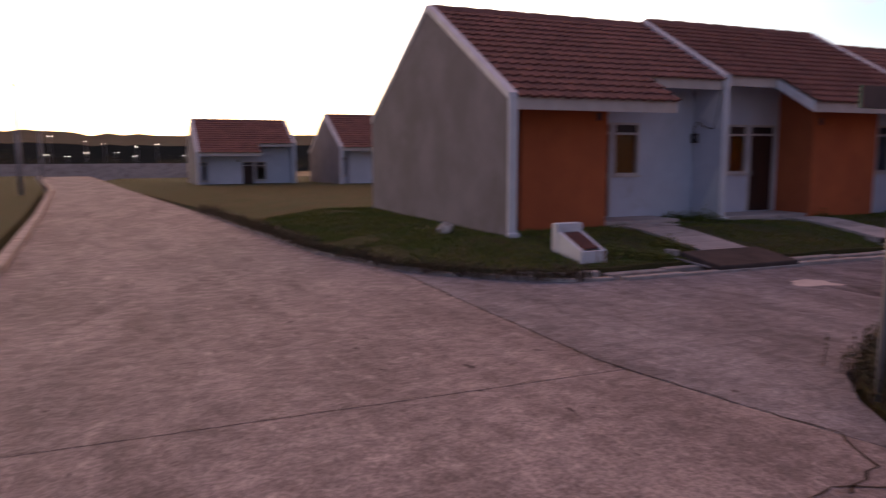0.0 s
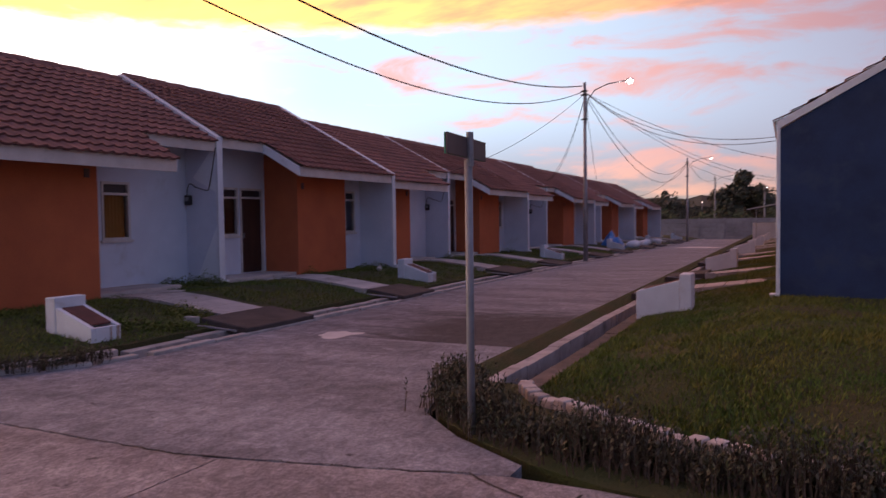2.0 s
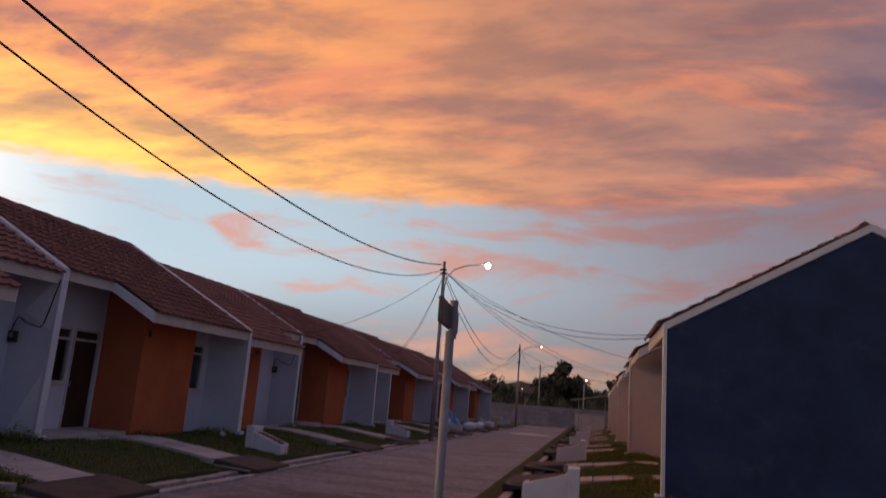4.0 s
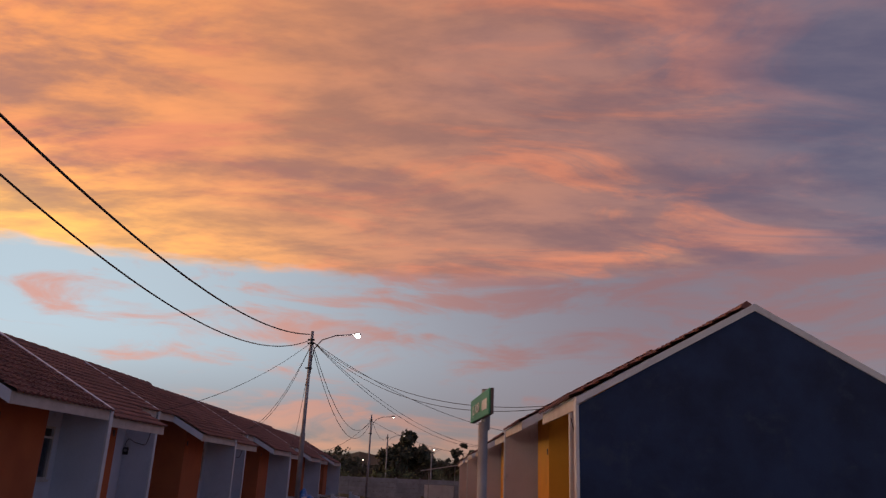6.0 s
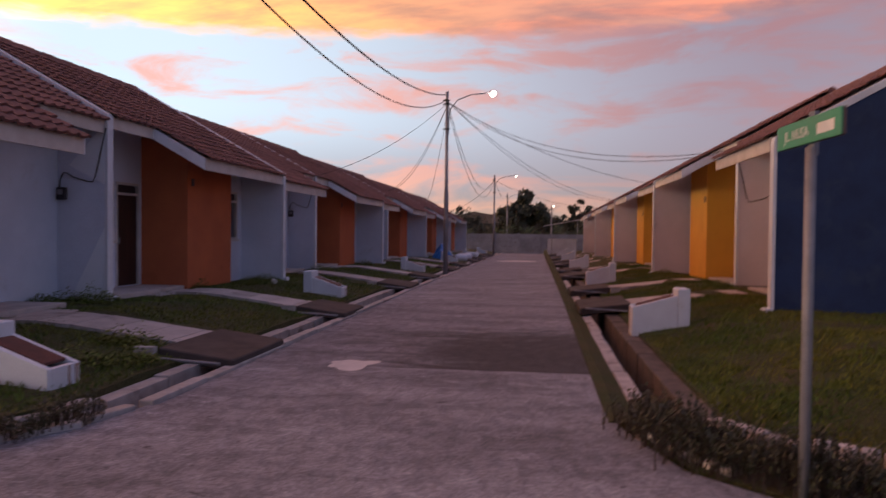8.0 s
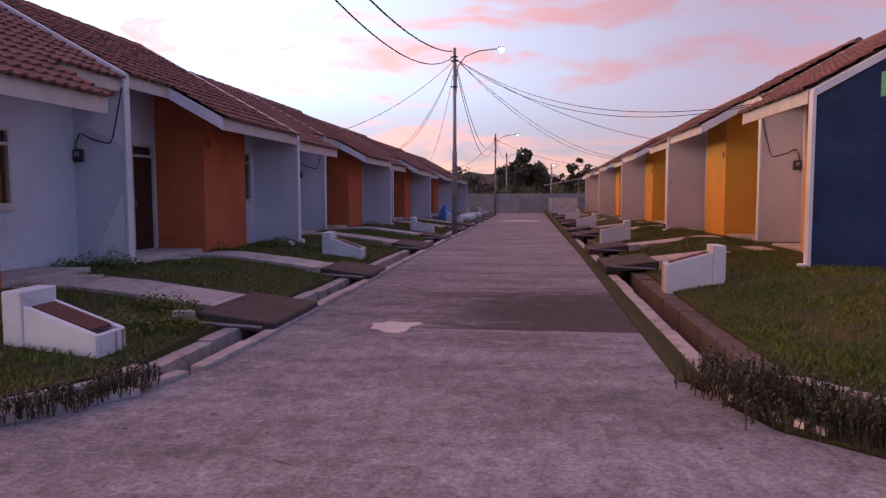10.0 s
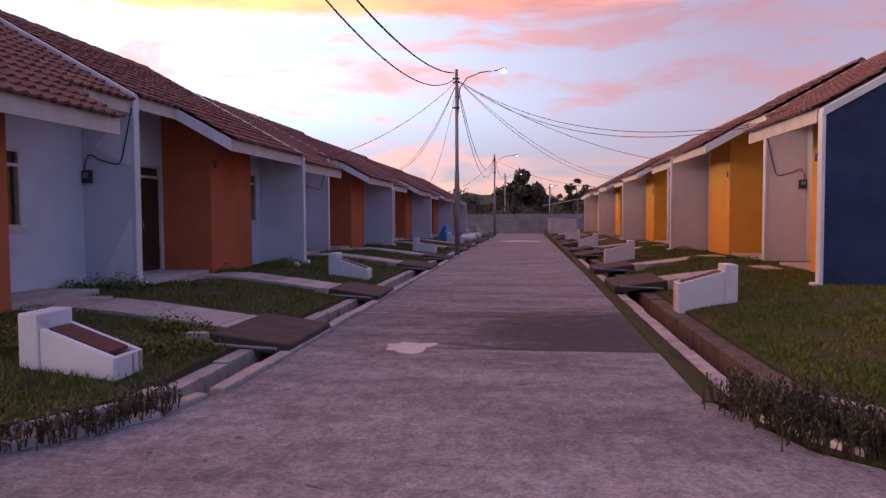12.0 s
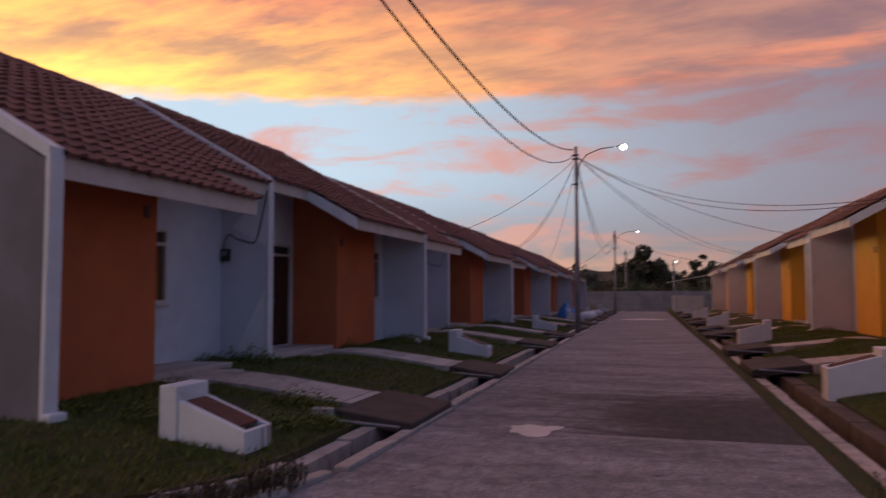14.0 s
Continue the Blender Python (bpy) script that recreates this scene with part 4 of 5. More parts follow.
lamp_pole(8.3, 70.0, 5.4, -0.6, M_far_lamp, 0.075, arm=0.12, label="slim far utility pole with a lit street-lamp arm")


def cable(a, b, sag, radius=0.012, n=24):
    c = bpy.data.curves.new("overhead_cable", "CURVE")
    c.dimensions = "3D"
    c.bevel_depth = radius
    c.bevel_resolution = 2
    s = c.splines.new("POLY")
    s.points.add(n)
    for i in range(n + 1):
        t = i / n
        p = Vector(a).lerp(Vector(b), t)
        p.z -= sag * 4 * t * (1 - t)
        s.points[i].co = (*p, 1)
    c.materials.append(M_cable)
    return tagged(new("overhead_cable", c), "sagging black overhead power cable", "cable", "overhead cables")


PT = (3.14, 17.1, 7.1)
cable((3.05, 17.1, 7.15), (2.16, -16.0, 7.94), 1.77, 0.021, 48)
cable((3.05, 17.1, 6.9), (2.77, -16.0, 7.28), 2.26, 0.015, 48)
lamp_pole(2.45, -16.05, 8.1, 0.05, label="grey steel utility pole across the cross street")
for tgt, sg in (((-0.7, 24.0, 3.7), 0.7), ((-0.7, 24.1, 3.72), 0.85), ((-0.7, 36.0, 3.55), 0.9), ((-0.7, 12.0, 3.5), 0.4),
                ((11.6, 6.68, 3.75), 0.9), ((11.6, 6.7, 3.72), 1.05), ((11.6, 18.98, 3.7), 0.5), ((11.6, 31.3, 3.6), 0.9), ((11.6, 31.4, 3.6), 1.1)):
    cable((3.2, 17.1, 6.85), tgt, sg, 0.009)
cable((3.14, 17.2, 6.9), (3.12, 50, 6.2), 2.0, 0.014)
cable((3.14, 17.2, 6.75), (3.12, 50, 6.05), 2.4, 0.014)
for tgt in ((-0.7, 48, 3.4), (11.6, 43.6, 3.5)):
    cable((3.12, 50, 6.1), tgt, 0.5, 0.012)
cable((3.12, 50, 6.3), (3.3, 72, 5.8), 0.8, 0.014)


def letters(text, size, mat, parent, m):
    c = bpy.data.curves.new("lettering", "FONT")
    c.body = text
    c.size = size
    c.extrude = 0.0008
    c.align_x, c.align_y = "CENTER", "CENTER"
    c.materials.append(mat)
    o = new("lettering", c)
    o.parent = parent
    o.matrix_local = m
    return o


sign = thing("street_sign", (8.45, -7.19, 0.0), "green street-name plate on a slim grey steel post", "street sign")
b_ = bmesh.new()
tube(b_, [(0.03, 0, -0.1), (0.03, 0, 2.2)], 0.032, 14)
part("post", b_, M_pole, sign, smooth=True)
SIGN_TURN = -86
b_ = bmesh.new()
box(b_, -0.45, 0.45, 0.012, 0.03, 2.22, 2.38, 0.004)
bmesh.ops.rotate(b_, verts=b_.verts, cent=(0, 0, 0), matrix=Matrix.Rotation(radians(SIGN_TURN), 3, "Z"))
plate = part("back_plate", b_, M_plate_back, sign)
b_ = bmesh.new()
box(b_, -0.45, 0.45, -0.002, 0.009, 2.22, 2.38, 0.004)
bmesh.ops.rotate(b_, verts=b_.verts, cent=(0, 0, 0), matrix=Matrix.Rotation(radians(SIGN_TURN), 3, "Z"))
plate = part("name_plate", b_, M_plate_green, sign, "green enamel name plate")
letters("JL. NUSA", 0.092, M_plate_white, sign, Matrix.Rotation(radians(SIGN_TURN), 4, "Z") @ pose(-0.14, -0.004, 2.295, 90, 0, 0))
b_ = bmesh.new()
box(b_, 0.15, 0.37, -0.004, -0.0025, 2.26, 2.325)
bmesh.ops.rotate(b_, verts=b_.verts, cent=(0, 0, 0), matrix=Matrix.Rotation(radians(SIGN_TURN), 3, "Z"))
part("lettering_bar", b_, M_plate_white, sign)
b_ = bmesh.new()
tube(b_, [(0.045, 0, 2.15), (0.045, 0, 2.42)], 0.03, 10)
part("post_cap", b_, M_pole, sign)

# ---------- shrubs and grass ----------


def shrub_strip(name, pts, width, height, count, seed, label):
    """Many thin upright stems with small leaves, along a line."""
    rnd = random.Random(seed)
    seg = [math.hypot(b[0] - a[0], b[1] - a[1]) for a, b in zip(pts, pts[1:])]
    total = sum(seg)
    sv, sf, lv, lf = [], [], [], []
    for _ in range(count):
        d = rnd.random() * total
        for (a, b), L in zip(zip(pts, pts[1:]), seg):
            if d <= L:
                break
            d -= L
        t = d / L
        nx, ny = -(b[1] - a[1]) / L, (b[0] - a[0]) / L
        o = rnd.gauss(0, width * 0.35)
        x, y = a[0] + (b[0] - a[0]) * t + nx * o, a[1] + (b[1] - a[1]) * t + ny * o
        zb = a[2] + (b[2] - a[2]) * t
        hh = height * rnd.uniform(0.45, 1.15) * (1 - 0.25 * abs(o) / width) * (0.75 + 0.5 * noise.noise((x * 1.5, y * 1.5, seed)))
        lx, ly = rnd.gauss(0, 0.15) * hh, rnd.gauss(0, 0.15) * hh
        k = len(sv)
        w = 0.006
        sv += [(x - w, y, zb), (x + w, y, zb), (x, y + w, zb), (x + lx, y + ly, zb + hh)]
        sf += [(k, k + 1, k + 3), (k + 1, k + 2, k + 3), (k + 2, k, k + 3)]
        for _ in range(rnd.randint(6, 12)):
            s = rnd.uniform(0.2, 1.0)
            p = Vector((x + lx * s, y + ly * s, zb + hh * s))
            ang, tilt = rnd.uniform(0, 6.28), rnd.uniform(0.3, 1.3)
            out = Vector((math.cos(ang) * math.cos(tilt), math.sin(ang) * math.cos(tilt), math.sin(tilt)))
            sidev = out.cross(Vector((0, 0, 1)))
            if sidev.length < 0.01:
                continue
            sidev.normalize()
            ln = rnd.uniform(0.022, 0.05)
            k = len(lv)
            lv += [tuple(p), tuple(p + out * ln * 0.5 + sidev * ln * 0.24), tuple(p + out * ln), tuple(p + out * ln * 0.5 - sidev * ln * 0.24)]
            lf.append((k, k + 1, k + 2, k + 3))
    e = thing(name, (pts[0][0], pts[0][1], pts[0][2]), label, "shrub")
    e["kind"] = "stuff"
    off = Vector(e.location)
    raw("stems", [tuple(Vector(v) - off) for v in sv], sf, M_twig, e)
    raw("leaves", [tuple(Vector(v) - off) for v in lv], lf, M_shrub, e)


shrub_strip("hedge", [(7.72, -5.45, 0.0), (7.82, -6.05, 0.0), (8.1, -6.6, 0.0), (8.5, -7.0, 0.0), (9.1, -7.3, 0.0), (9.8, -7.5, 0.0), (11.0, -7.65, 0.0), (13.5, -7.75, 0.0)], 0.36, 0.42, 3400, 4, "straggly dark low hedge along the street corner")
shrub_strip("hedge", [(3.02, -6.1, 0.02), (2.8, -6.85, 0.02), (2.3, -7.45, 0.02), (1.65, -7.95, 0.02), (0.86, -8.42, 0.02), (-1.5, -9.12, 0.03), (-6, -9.55, 0.03), (-13.5, -10.3, 0.0)], 0.24, 0.33, 3000, 9, "thin low twiggy hedge along the painted kerb stones")
# soil under the corner hedge
b_ = bmesh.new()
prism(b_, [(7.70, -5.36), (7.70, -6.1), (7.95, -6.75), (8.5, -7.25), (9.15, -7.7), (9.75, -7.95), (11, -8.1), (14, -8.25), (60, -8.55), (60, -7.6), (14, -7.3), (11, -7.06), (10.1, -6.7), (9.65, -6.4), (9.15, -6.1), (8.7, -5.84), (8.36, -5.36)], "z", -0.5, 0.0)
tagged(part("hedge_bed", b_, M_lawn), "dark bare soil under the corner hedge", "soil", kind="structure")


def stone_edging(name, pts, n, w, h, mat, label, z0=0.0):
    e = thing(name, (pts[0][0], pts[0][1], z0), label, "kerb")
    e["kind"] = "structure"
    rnd = random.Random(n)
    seg = [math.hypot(b[0] - a[0], b[1] - a[1]) for a, b in zip(pts, pts[1:])]
    total = sum(seg)
    for i in range(n):
        d = total * (i + 0.5) / n
        for (a, b), L in zip(zip(pts, pts[1:]), seg):
            if d <= L:
                break
            d -= L
        t = d / L
        x, y = a[0] + (b[0] - a[0]) * t, a[1] + (b[1] - a[1]) * t
        ang = math.atan2(b[1] - a[1], b[0] - a[0]) + rnd.uniform(-.12, .12)
        c = bmesh.new()
        ln = total / n * rnd.uniform(0.78, 0.97)
        box(c, -ln / 2, ln / 2, -w / 2, w / 2, -0.3, h * rnd.uniform(0.75, 1.15), 0.018)
        bmesh.ops.rotate(c, verts=c.verts, cent=(0, 0, 0), matrix=Matrix.Rotation(ang, 3, "Z"))
        bmesh.ops.translate(c, verts=c.verts, vec=(x - pts[0][0], y - pts[0][1], z0))
        part("stone", c, mat, e)


M_stone_white = material("flaking_white_stone", (0.62, 0.57, 0.54), (0.40, 0.35, 0.32), 6, 40, 0.9, 0.5, dirt=(0.14, 0.11, 0.09), dirt_scale=5.0, per_object=0.2)
stone_edging("corner_edging", [(8.34, -5.42), (8.42, -5.68), (8.65, -6.02), (9.1, -6.27), (9.6, -6.56), (10.05, -6.86), (11, -7.22), (14, -7.46)], 40, 0.15, 0.09, M_stone_white, "flaking white painted edging stones behind the hedge")
stone_edging("corner_edging", [(7.72, -5.4), (7.76, -5.95), (7.98, -6.5), (8.2, -6.8)], 11, 0.14, 0.05, M_stone_white, "flaking white painted kerb stones under the hedge")
stone_edging("corner_kerb", [(3.14, -5.7), (2.95, -6.5), (2.5, -7.15), (1.68, -7.88), (0.86, -8.4), (-1.55, -9.13), (-13.5, -10.33)], 30, 0.14, 0.06, M_kerb, "weathered pale kerb stones round the street corner")
stone_edging("inner_kerb", [(2.7, -5.7), (2.6, -6.3), (2.2, -6.9), (1.6, -7.5), (0.8, -8.0), (-1.5, -8.8)], 12, 0.14, 0.08, M_kerb, "flaking painted drain edging stones round the corner")


def grass(name, n, xr, yr, zfun, edge_pts, seed, label, hmax=0.07, skip=()):
    rnd = np.random.RandomState(seed)
    verts, faces = [], []
    k = 0
    for _ in range(n):
        x = rnd.uniform(*xr)
        y = yr[0] + (yr[1] - yr[0]) * rnd.rand() ** 1.7
        if y < curve_at(edge_pts, x) + 0.05:
            continue
        if any(a <= x <= b and c <= y <= d for a, b, c, d in skip):
            continue
        if noise.noise((x * 0.9, y * 0.9, seed)) < -0.25 and rnd.rand() < 0.75:
            continue
        z = zfun(x, y) - 0.01
        h = hmax * rnd.uniform(0.4, 1.2)
        a = rnd.uniform(0, 6.283)
        w = 0.007 + 0.006 * rnd.rand()
        cx, cy = math.cos(a) * w, math.sin(a) * w
        bx, by = rnd.normal(0, 0.45) * h, rnd.normal(0, 0.45) * h
        verts += [(x - cx, y - cy, z), (x + cx, y + cy, z), (x + bx, y + by, z + h)]
        faces.append((k, k + 1, k + 2))
        k += 3
    tagged(raw(name, verts, faces, M_grass), label, "grass", kind="stuff")


SKIP_L = [(-1.0, 2.7, yy - 2.8, yy - 1.7) for yy in LEFT_FINS[1::2]] + [(-1.0, 2.7, yy + 1.45, yy + 2.55) for yy in LEFT_FINS[1::2]] + [(-9, -0.62, -6.1, -1.25), (-9, -1.6, -1.25, -0.07), (-9, -0.5, -0.07, 70)]
SKIP_R = [(8.5, 11.3, yy - 2.8, yy - 1.7) for yy in RIGHT_FINS[1::2]] + [(8.5, 11.3, yy + 1.45, yy + 2.55) for yy in RIGHT_FINS[1::2]] + [(11.4, 40, 0.4, 70)]
grass("grass_left", 190000, (-8.0, 2.6), (-10, 26), lawn_z_left, L_LAWN, 11, "short dark green lawn grass blades", 0.07, SKIP_L)
grass("grass_right", 300000, (8.5, 19.0), (-7.5, 22), lawn_z_right, R_LAWN, 12, "short olive green lawn grass blades", 0.06, SKIP_R)


def weed(x, y, z, r, h, seed, label="small leafy weed clump growing against a wall"):
    rnd = random.Random(seed)
    verts, faces = [], []
    for _ in range(int(420 * r / 0.3)):
        a, q = rnd.uniform(0, 6.28), math.sqrt(rnd.random()) * r
        p = Vector((math.cos(a) * q, math.sin(a) * q, rnd.random() * h * (1.1 - q / r)))
        t = rnd.uniform(0, 6.28)
        out = Vector((math.cos(t), math.sin(t), rnd.uniform(0.1, 0.9))).normalized()
        sd = out.cross(Vector((0, 0, 1))).normalized()
        ln = rnd.uniform(0.03, 0.06)
        k = len(verts)
        verts += [tuple(p), tuple(p + out * ln * 0.5 + sd * ln * 0.3), tuple(p + out * ln), tuple(p + out * ln * 0.5 - sd * ln * 0.3)]
        faces.append((k, k + 1, k + 2, k + 3))
    o = raw("weed_clump", verts, faces, M_grass)
    o.location = (x, y, z)
    tagged(o, label, "weed", "weeds by the walls", "stuff")


for i, (x_, y_, r_, h_) in enumerate(((-0.75, -0.38, 0.42, 0.36), (-1.15, -0.5, 0.38, 0.30), (-1.35, -0.85, 0.32, 0.22), (-0.45, -0.42, 0.30, 0.24), (1.95, -3.5, 0.3, 0.3), (1.6, -3.45, 0.25, 0.26), (2.3, -4.3, 0.3, 0.26), (-0.35, 2.9, 0.2, 0.25), (0.25, 4.6, 0.35, 0.24), (0.1, 5.5, 0.4, 0.25), (-0.2, 5.2, 0.3, 0.18), (0.2, -5.5, 0.3, 0.12), (0.9, -5.2, 0.4, 0.2), (1.9, -4.8, 0.4, 0.25), (10.9, 12.4, 0.35, 0.2), (11.2, 6.2, 0.3, 0.2), (-0.4, 11.6, 0.4, 0.25), (-0.3, 17.4, 0.4, 0.25))):
    weed(x_, y_, (lawn_z_left if x_ < 5 else lawn_z_right)(x_, y_), r_, h_, i)

# ---------- far end of the street ----------
fence = thing("precast_fence", (5.5, 65.0, -0.7), "grey precast concrete panel fence closing the street end", "fence")
b_ = bmesh.new()
for i in range(14):
    x_ = -12 + 2.4 * i
    c = bmesh.new()
    box(c, x_ - 0.07, x_ + 0.07, 64.93, 65.07, -1.2, 1.65, 0.01)
    child("post", c, M_panel, fence)
    for kz in range(5):
        c = bmesh.new()
        box(c, x_ + 0.075, x_ + 2.325, 64.97, 65.03, -0.7 + 0.45 * kz + 0.006, -0.7 + 0.45 * (kz + 1) - 0.006, 0.012)
        child("panel", c, M_panel, fence)
b_.free()

shed = thing("carport_canopy", (9.5, 58.0, dip(58)), "low white carport wall under a thin sloping tin canopy", "carport")
b_ = bmesh.new()
box(b_, 7.75, 10.4, 57.0, 57.15, -0.5, 1.15, 0.01)
child("low_wall", b_, M_trim, shed)
b_ = bmesh.new()
prism(b_, [(7.35, 2.3), (10.9, 2.95), (10.9, 3.01), (7.35, 2.36)], "y", 55.2, 58.5)
child("tin_sheet", b_, M_tin, shed)
for x_, z_ in ((8.1, 2.43), (10.4, 2.85)):
    b_ = bmesh.new()
    tube(b_, [(x_, 55.4, -0.5), (x_, 55.4, z_)], 0.03, 8)
    child("post", b_, M_pole, shed)



def sack(x, y, z, turn, seed):
    b = bmesh.new()
    bmesh.ops.create_uvsphere(b, u_segments=14, v_segments=9, radius=0.5)
    for v in b.verts:
        v.co = Vector((math.copysign(abs(v.co.x * 2) ** 0.6 * 0.38, v.co.x), math.copysign(abs(v.co.y * 2) ** 0.6 * 0.25, v.co.y), v.co.z * 0.42)) * (1 + 0.15 * noise.noise(v.co * 5 + Vector((seed, 0, 0))))
    o = part("cement_sack", b, M_trim, smooth=True)
    o.matrix_basis = pose(x, y, z, 0, 0, turn)
    tagged(o, "pale lumpy sack lying on the verge by the drain", "sack", "sacks by the far drain")


for i_, (x_, y_) in enumerate(((2.3, 31.5), (2.1, 33.0), (2.4, 34.2), (2.2, 36.5), (2.3, 40.0))):
    sack(x_, y_, lawn_z_left(x_, y_) + 0.17, 35 * i_, i_)

# blue tarpaulin heap and small clutter by the far drain
verts, faces = [], []
for i in range(15):
    for j in range(15):
        u_, v_ = i / 14 * 2 - 1, j / 14 * 2 - 1
        h_ = max(0.0, 1 - (u_ * u_ + v_ * v_) ** 0.8) * 1.25 * (0.75 + 0.5 * noise.noise((u_ * 2.2, v_ * 2.2, 7)))
        verts.append((u_ * 0.75, v_ * 1.0, h_))
for i in range(14):
    for j in range(14):
        a_ = i * 15 + j
        faces.append((a_, a_ + 15, a_ + 16, a_ + 1))
tarp = raw("blue_tarpaulin", verts, faces, M_tarp)
tarp.location = (1.3, 30.5, -0.05)
tagged(tarp, "crumpled bright blue plastic tarpaulin heaped on the verge", "tarpaulin")


def canopy_tree(name, x, y, z, h, spread, seed, leaves, label, leaf=M_leaf):
    rnd = random.Random(seed)
    e = thing(name, (x, y, z), label, "tree", "trees beyond the fence")
    b = bmesh.new()
    tube(b, [(0, 0, -0.5), (0.1, 0, h * 0.25), (0.05, 0.1, h * 0.55)], [0.035 * h, 0.028 * h, 0.015 * h], 8)
    for _ in range(8):
        a = rnd.uniform(0, 6.28)
        zb = h * rnd.uniform(0.3, 0.5)
        tube(b, [(0.05, 0.05, zb), (math.cos(a) * spread * 0.4, math.sin(a) * spread * 0.4, zb + h * 0.17), (math.cos(a) * spread * 0.75, math.sin(a) * spread * 0.75, zb + h * rnd.uniform(0.22, 0.36))], [0.012 * h, 0.008 * h, 0.003 * h], 5)
    part("trunk", b, M_bark, e, smooth=True)
    clumps = []
    for _ in range(26):
        a, q = rnd.uniform(0, 6.28), math.sqrt(rnd.random()) * spread * 0.9
        clumps.append((math.cos(a) * q, math.sin(a) * q, h * (0.42 + 0.5 * rnd.random() * math.sqrt(1 - (q / spread) ** 2)), spread * rnd.uniform(0.16, 0.34)))
    verts, faces = [], []
    for _ in range(leaves):
        cx, cy, cz, cr = clumps[rnd.randrange(len(clumps))]
        d = Vector((rnd.gauss(0, 1), rnd.gauss(0, 1), rnd.gauss(0, 0.7)))
        d = d.normalized() * cr * rnd.uniform(0.5, 1.05)
        p = Vector((cx, cy, cz)) + d
        o1 = Vector((rnd.gauss(0, 1), rnd.gauss(0, 1), rnd.gauss(0, 1))).normalized()
        o2 = o1.orthogonal().normalized()
        ln = h * rnd.uniform(0.018, 0.035)
        k = len(verts)
        verts += [tuple(p - o1 * ln), tuple(p + o2 * ln * 0.6), tuple(p + o1 * ln), tuple(p - o2 * ln * 0.6)]
        faces.append((k, k + 1, k + 2, k + 3))
    raw("crown", verts, faces, leaf, e)


canopy_tree("broad_tree", 5.2, 92.0, -1.5, 10.0, 3.3, 3, 6000, "dark broad-crowned tree against the dusk sky")
canopy_tree("slender_tree", 12.6, 92.0, -1.5, 9.2, 1.7, 8, 1500, "dark slender tree rising above the far scrub")
rt = random.Random(21)
for i in range(22):
    canopy_tree("green_bush", -9 + 1.3 * i + rt.uniform(-0.4, 0.4), rt.uniform(67.5, 72), -1.6, rt.uniform(3.0, 4.6), rt.uniform(1.1, 1.8), 140 + i, 420, "pale green leafy bush behind the precast fence", M_bush)
for i in range(46):
    x_ = -30 + 1.5 * i + rt.uniform(-1, 1)
    canopy_tree("scrub_tree", x_, rt.uniform(76, 115), -1.8, rt.uniform(5.2, 8.0), rt.uniform(2.0, 3.2), 40 + i, 1300, "dark scrubby tree in the far woodland")


def hill(name, r0, r1, a0, a1, hmax, seed, label):
    """A low wooded ridge along part of the horizon."""
    verts, faces = [], []
    n = 160
    for i in range(n + 1):
        a = radians(a0 + (a1 - a0) * i / n)
        hh = hmax * (0.65 + 0.35 * noise.noise((i * 0.05, seed, 0)) + 0.12 * noise.noise((i * 0.6, seed, 3)) + 0.06 * noise.noise((i * 1.9, seed, 5)))
        for r, z in ((r0, -5), (r0 + 4, hh * 0.55), ((r0 + r1) / 2, hh), (r1, -5)):
            verts.append((6 - math.sin(a) * r, -10 + math.cos(a) * r, z))
    for i in range(n):
        for j in range(3):
            k = i * 4 + j
            faces.append((k, k + 4, k + 5, k + 1))
    tagged(raw(name, verts, faces, M_hill), label, "woodland", kind="structure")


hill("backdrop_woodland", 190, 260, -60, 110, 11.5, 2.0, "dark low wooded ridge on the horizon")
hill("backdrop_woodland_south", 200, 270, 110, 300, 5.0, 6.0, "dark low wooded ridge on the horizon")
for i in range(16):
    a_ = radians(rt.choice((rt.uniform(3, 10), rt.uniform(84, 102))))
    r_ = rt.uniform(150, 185)
    b_ = bmesh.new()
    bmesh.ops.create_uvsphere(b_, u_segments=8, v_segments=6, radius=0.08)
    base = Vector((6 - math.sin(a_) * r_, -10 + math.cos(a_) * r_, 0))
    hz = rt.uniform(1.5, 5.5)
    bmesh.ops.translate(b_, verts=b_.verts, vec=(0, 0, hz))
    e_ = thing("far_lamp", (base.x, base.y, -3.3), "tiny lit lamp post among the far trees", "lamp", "far lights")
    bmesh.ops.translate(b_, verts=b_.verts, vec=(0, 0, 3.3))
    part("bulb", b_, M_far_lamp, e_, smooth=True)
    c_ = bmesh.new()
    tube(c_, [(0, 0, 0), (0, 0, 3.2 + hz)], 0.07, 6)
    part("post", c_, M_pole, e_)

# ---------- along the cross street ----------
roof_form(-3.45, 5.22, 0.541, -7.8)


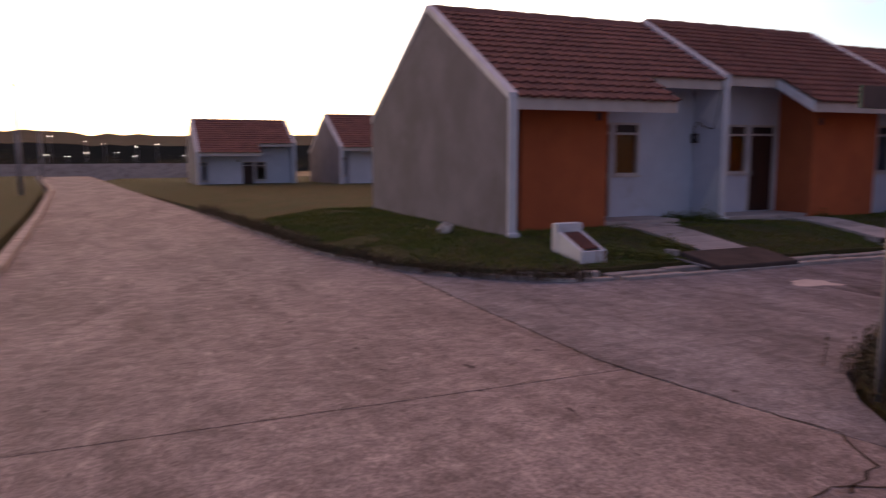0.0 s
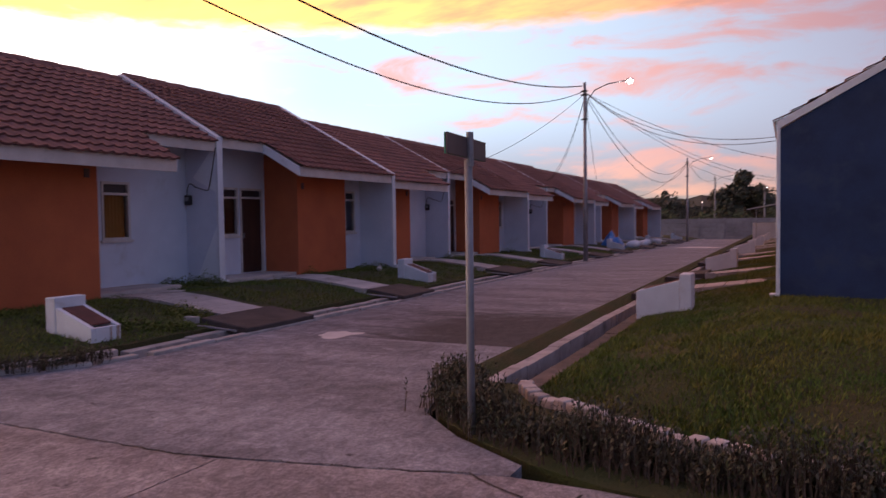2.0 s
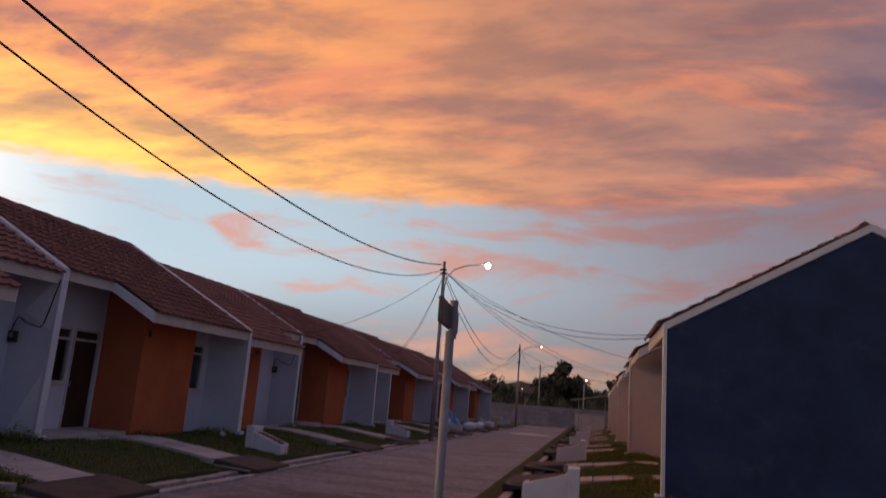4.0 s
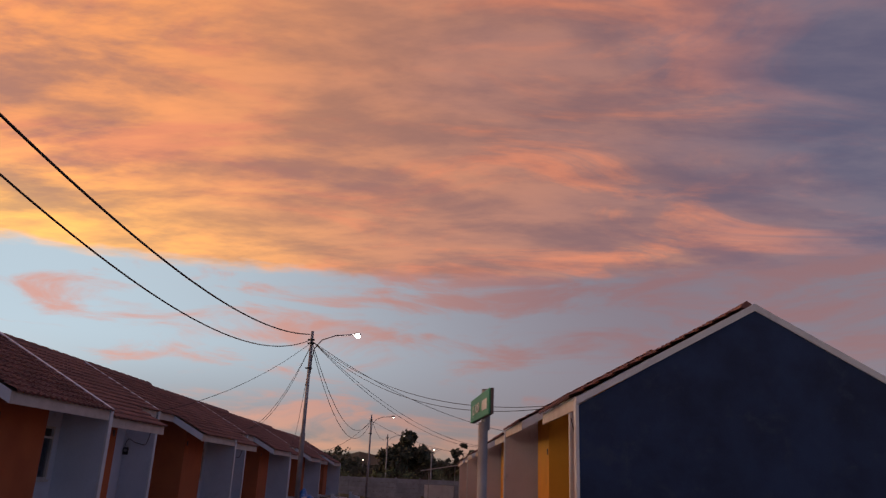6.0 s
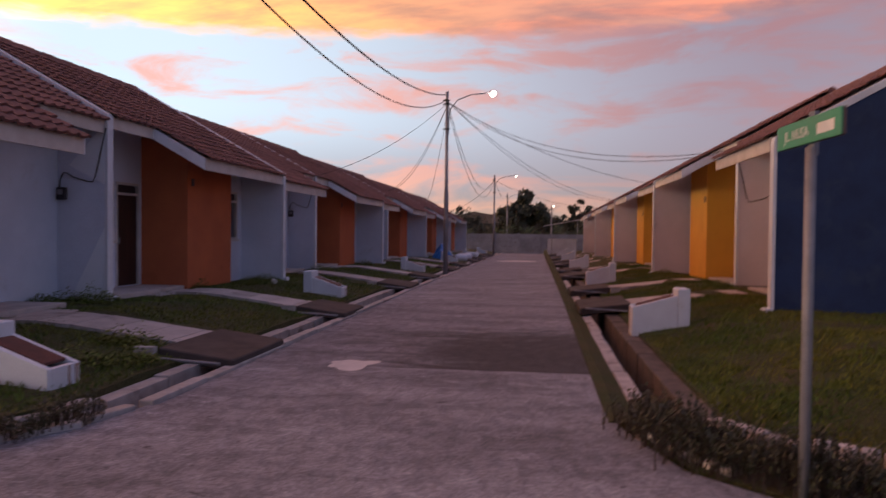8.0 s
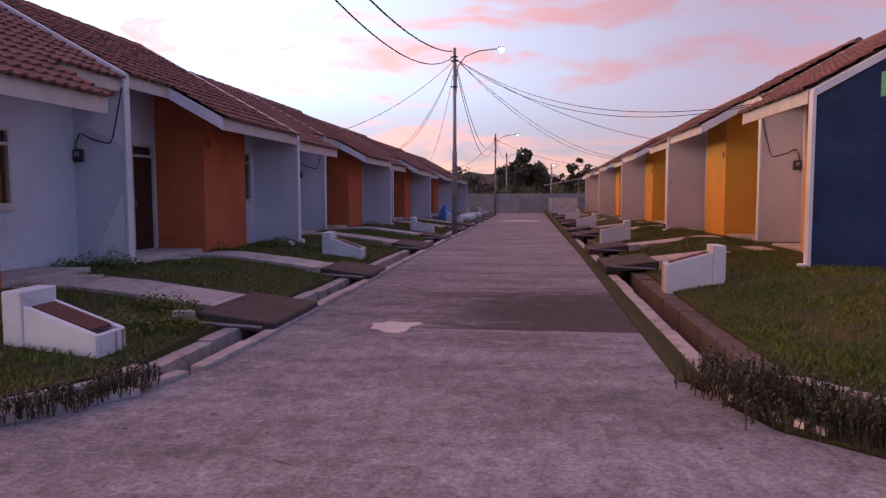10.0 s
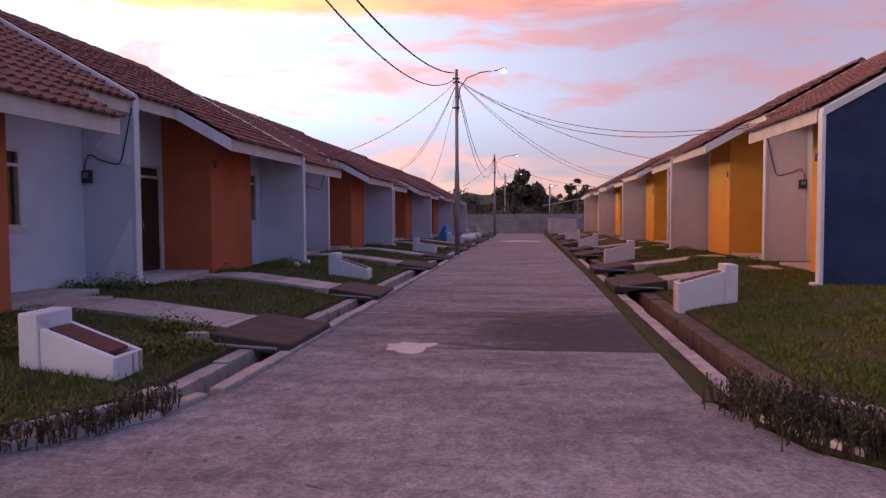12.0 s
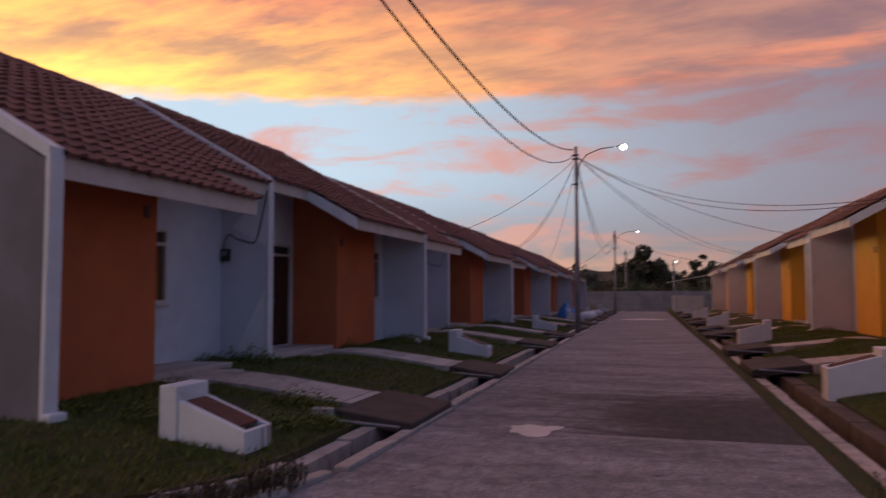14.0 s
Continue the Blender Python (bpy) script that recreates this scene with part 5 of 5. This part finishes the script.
def shifted(make, dx, dy, dz):
    """Builds with make(), then moves every new top-level thing."""
    before = set(bpy.data.objects)
    make()
    for o in [o for o in bpy.data.objects if o not in before and o.parent is None]:
        o.location = o.location + Vector((dx, dy, dz))


far_label = "grey-roofed terrace house with pale blue front across the lawn"
shifted(lambda: (party_wall(True, -6, False, M_white, M_grey, z=0.0, label="grey gable wall of a far house"), house(True, 0, -1, "A", M_white, M_white, label=far_label, detail=False, z=0.0), party_wall(True, 0, True, M_white, z=0.0)), -34.5, -2.6, -1.15)
shifted(lambda: (party_wall(True, -6, False, M_white, M_grey, z=0.0, label="grey gable wall of a far house"), house(True, 0, -1, "A", M_white, M_white, label=far_label, detail=False, z=0.0), party_wall(True, 0, True, M_white, z=0.0)), -31.4, 5.4, -0.85)
rs = random.Random(5)
for i in range(24):
    a_ = radians(rs.uniform(78, 106))
    r_ = rs.uniform(120, 175)
    canopy_tree("scrub_tree", 12 - math.sin(a_) * r_, -12 + math.cos(a_) * r_, -2.2, rs.uniform(3.0, 5.2), rs.uniform(2.4, 4.0), 90 + i, 500, "dark scrubby tree beyond the field")
lamp_pole(-26.0, -17.0, 6.7, -0.2, label="tall steel utility pole with a lamp arm beside the cross street")
lamp_pole(-49.6, -18.4, 7.0, -0.5, label="tall steel utility pole with a lamp arm beside the cross street")
b_ = bmesh.new()
box(b_, -75, -74.8, -45, -2, -2.2, 0.95)
tagged(part("perimeter_wall", b_, M_kerb), "long pale perimeter wall beyond the scrub field", "wall", kind="structure")


def loose_stone(x, y, z, r, seed, label):
    b = bmesh.new()
    bmesh.ops.create_icosphere(b, subdivisions=2, radius=r)
    for v in b.verts:
        v.co *= 1 + 0.5 * noise.noise(v.co * (1.6 / r) + Vector((seed, 0, 0)))
        v.co.z *= 0.8
    o = part("loose_stone", b, M_stone_white)
    o.location = (x, y, z)
    tagged(o, label, "stone", "loose stones on the grass")


loose_stone(-0.87, -6.8, lawn_z_left(-0.87, -6.8) + 0.09, 0.15, 1, "pale broken stone lying on the corner lawn")
loose_stone(0.55, 4.8, lawn_z_left(0.55, 4.8) + 0.06, 0.08, 4, "small white stone on the grass by a house wall")
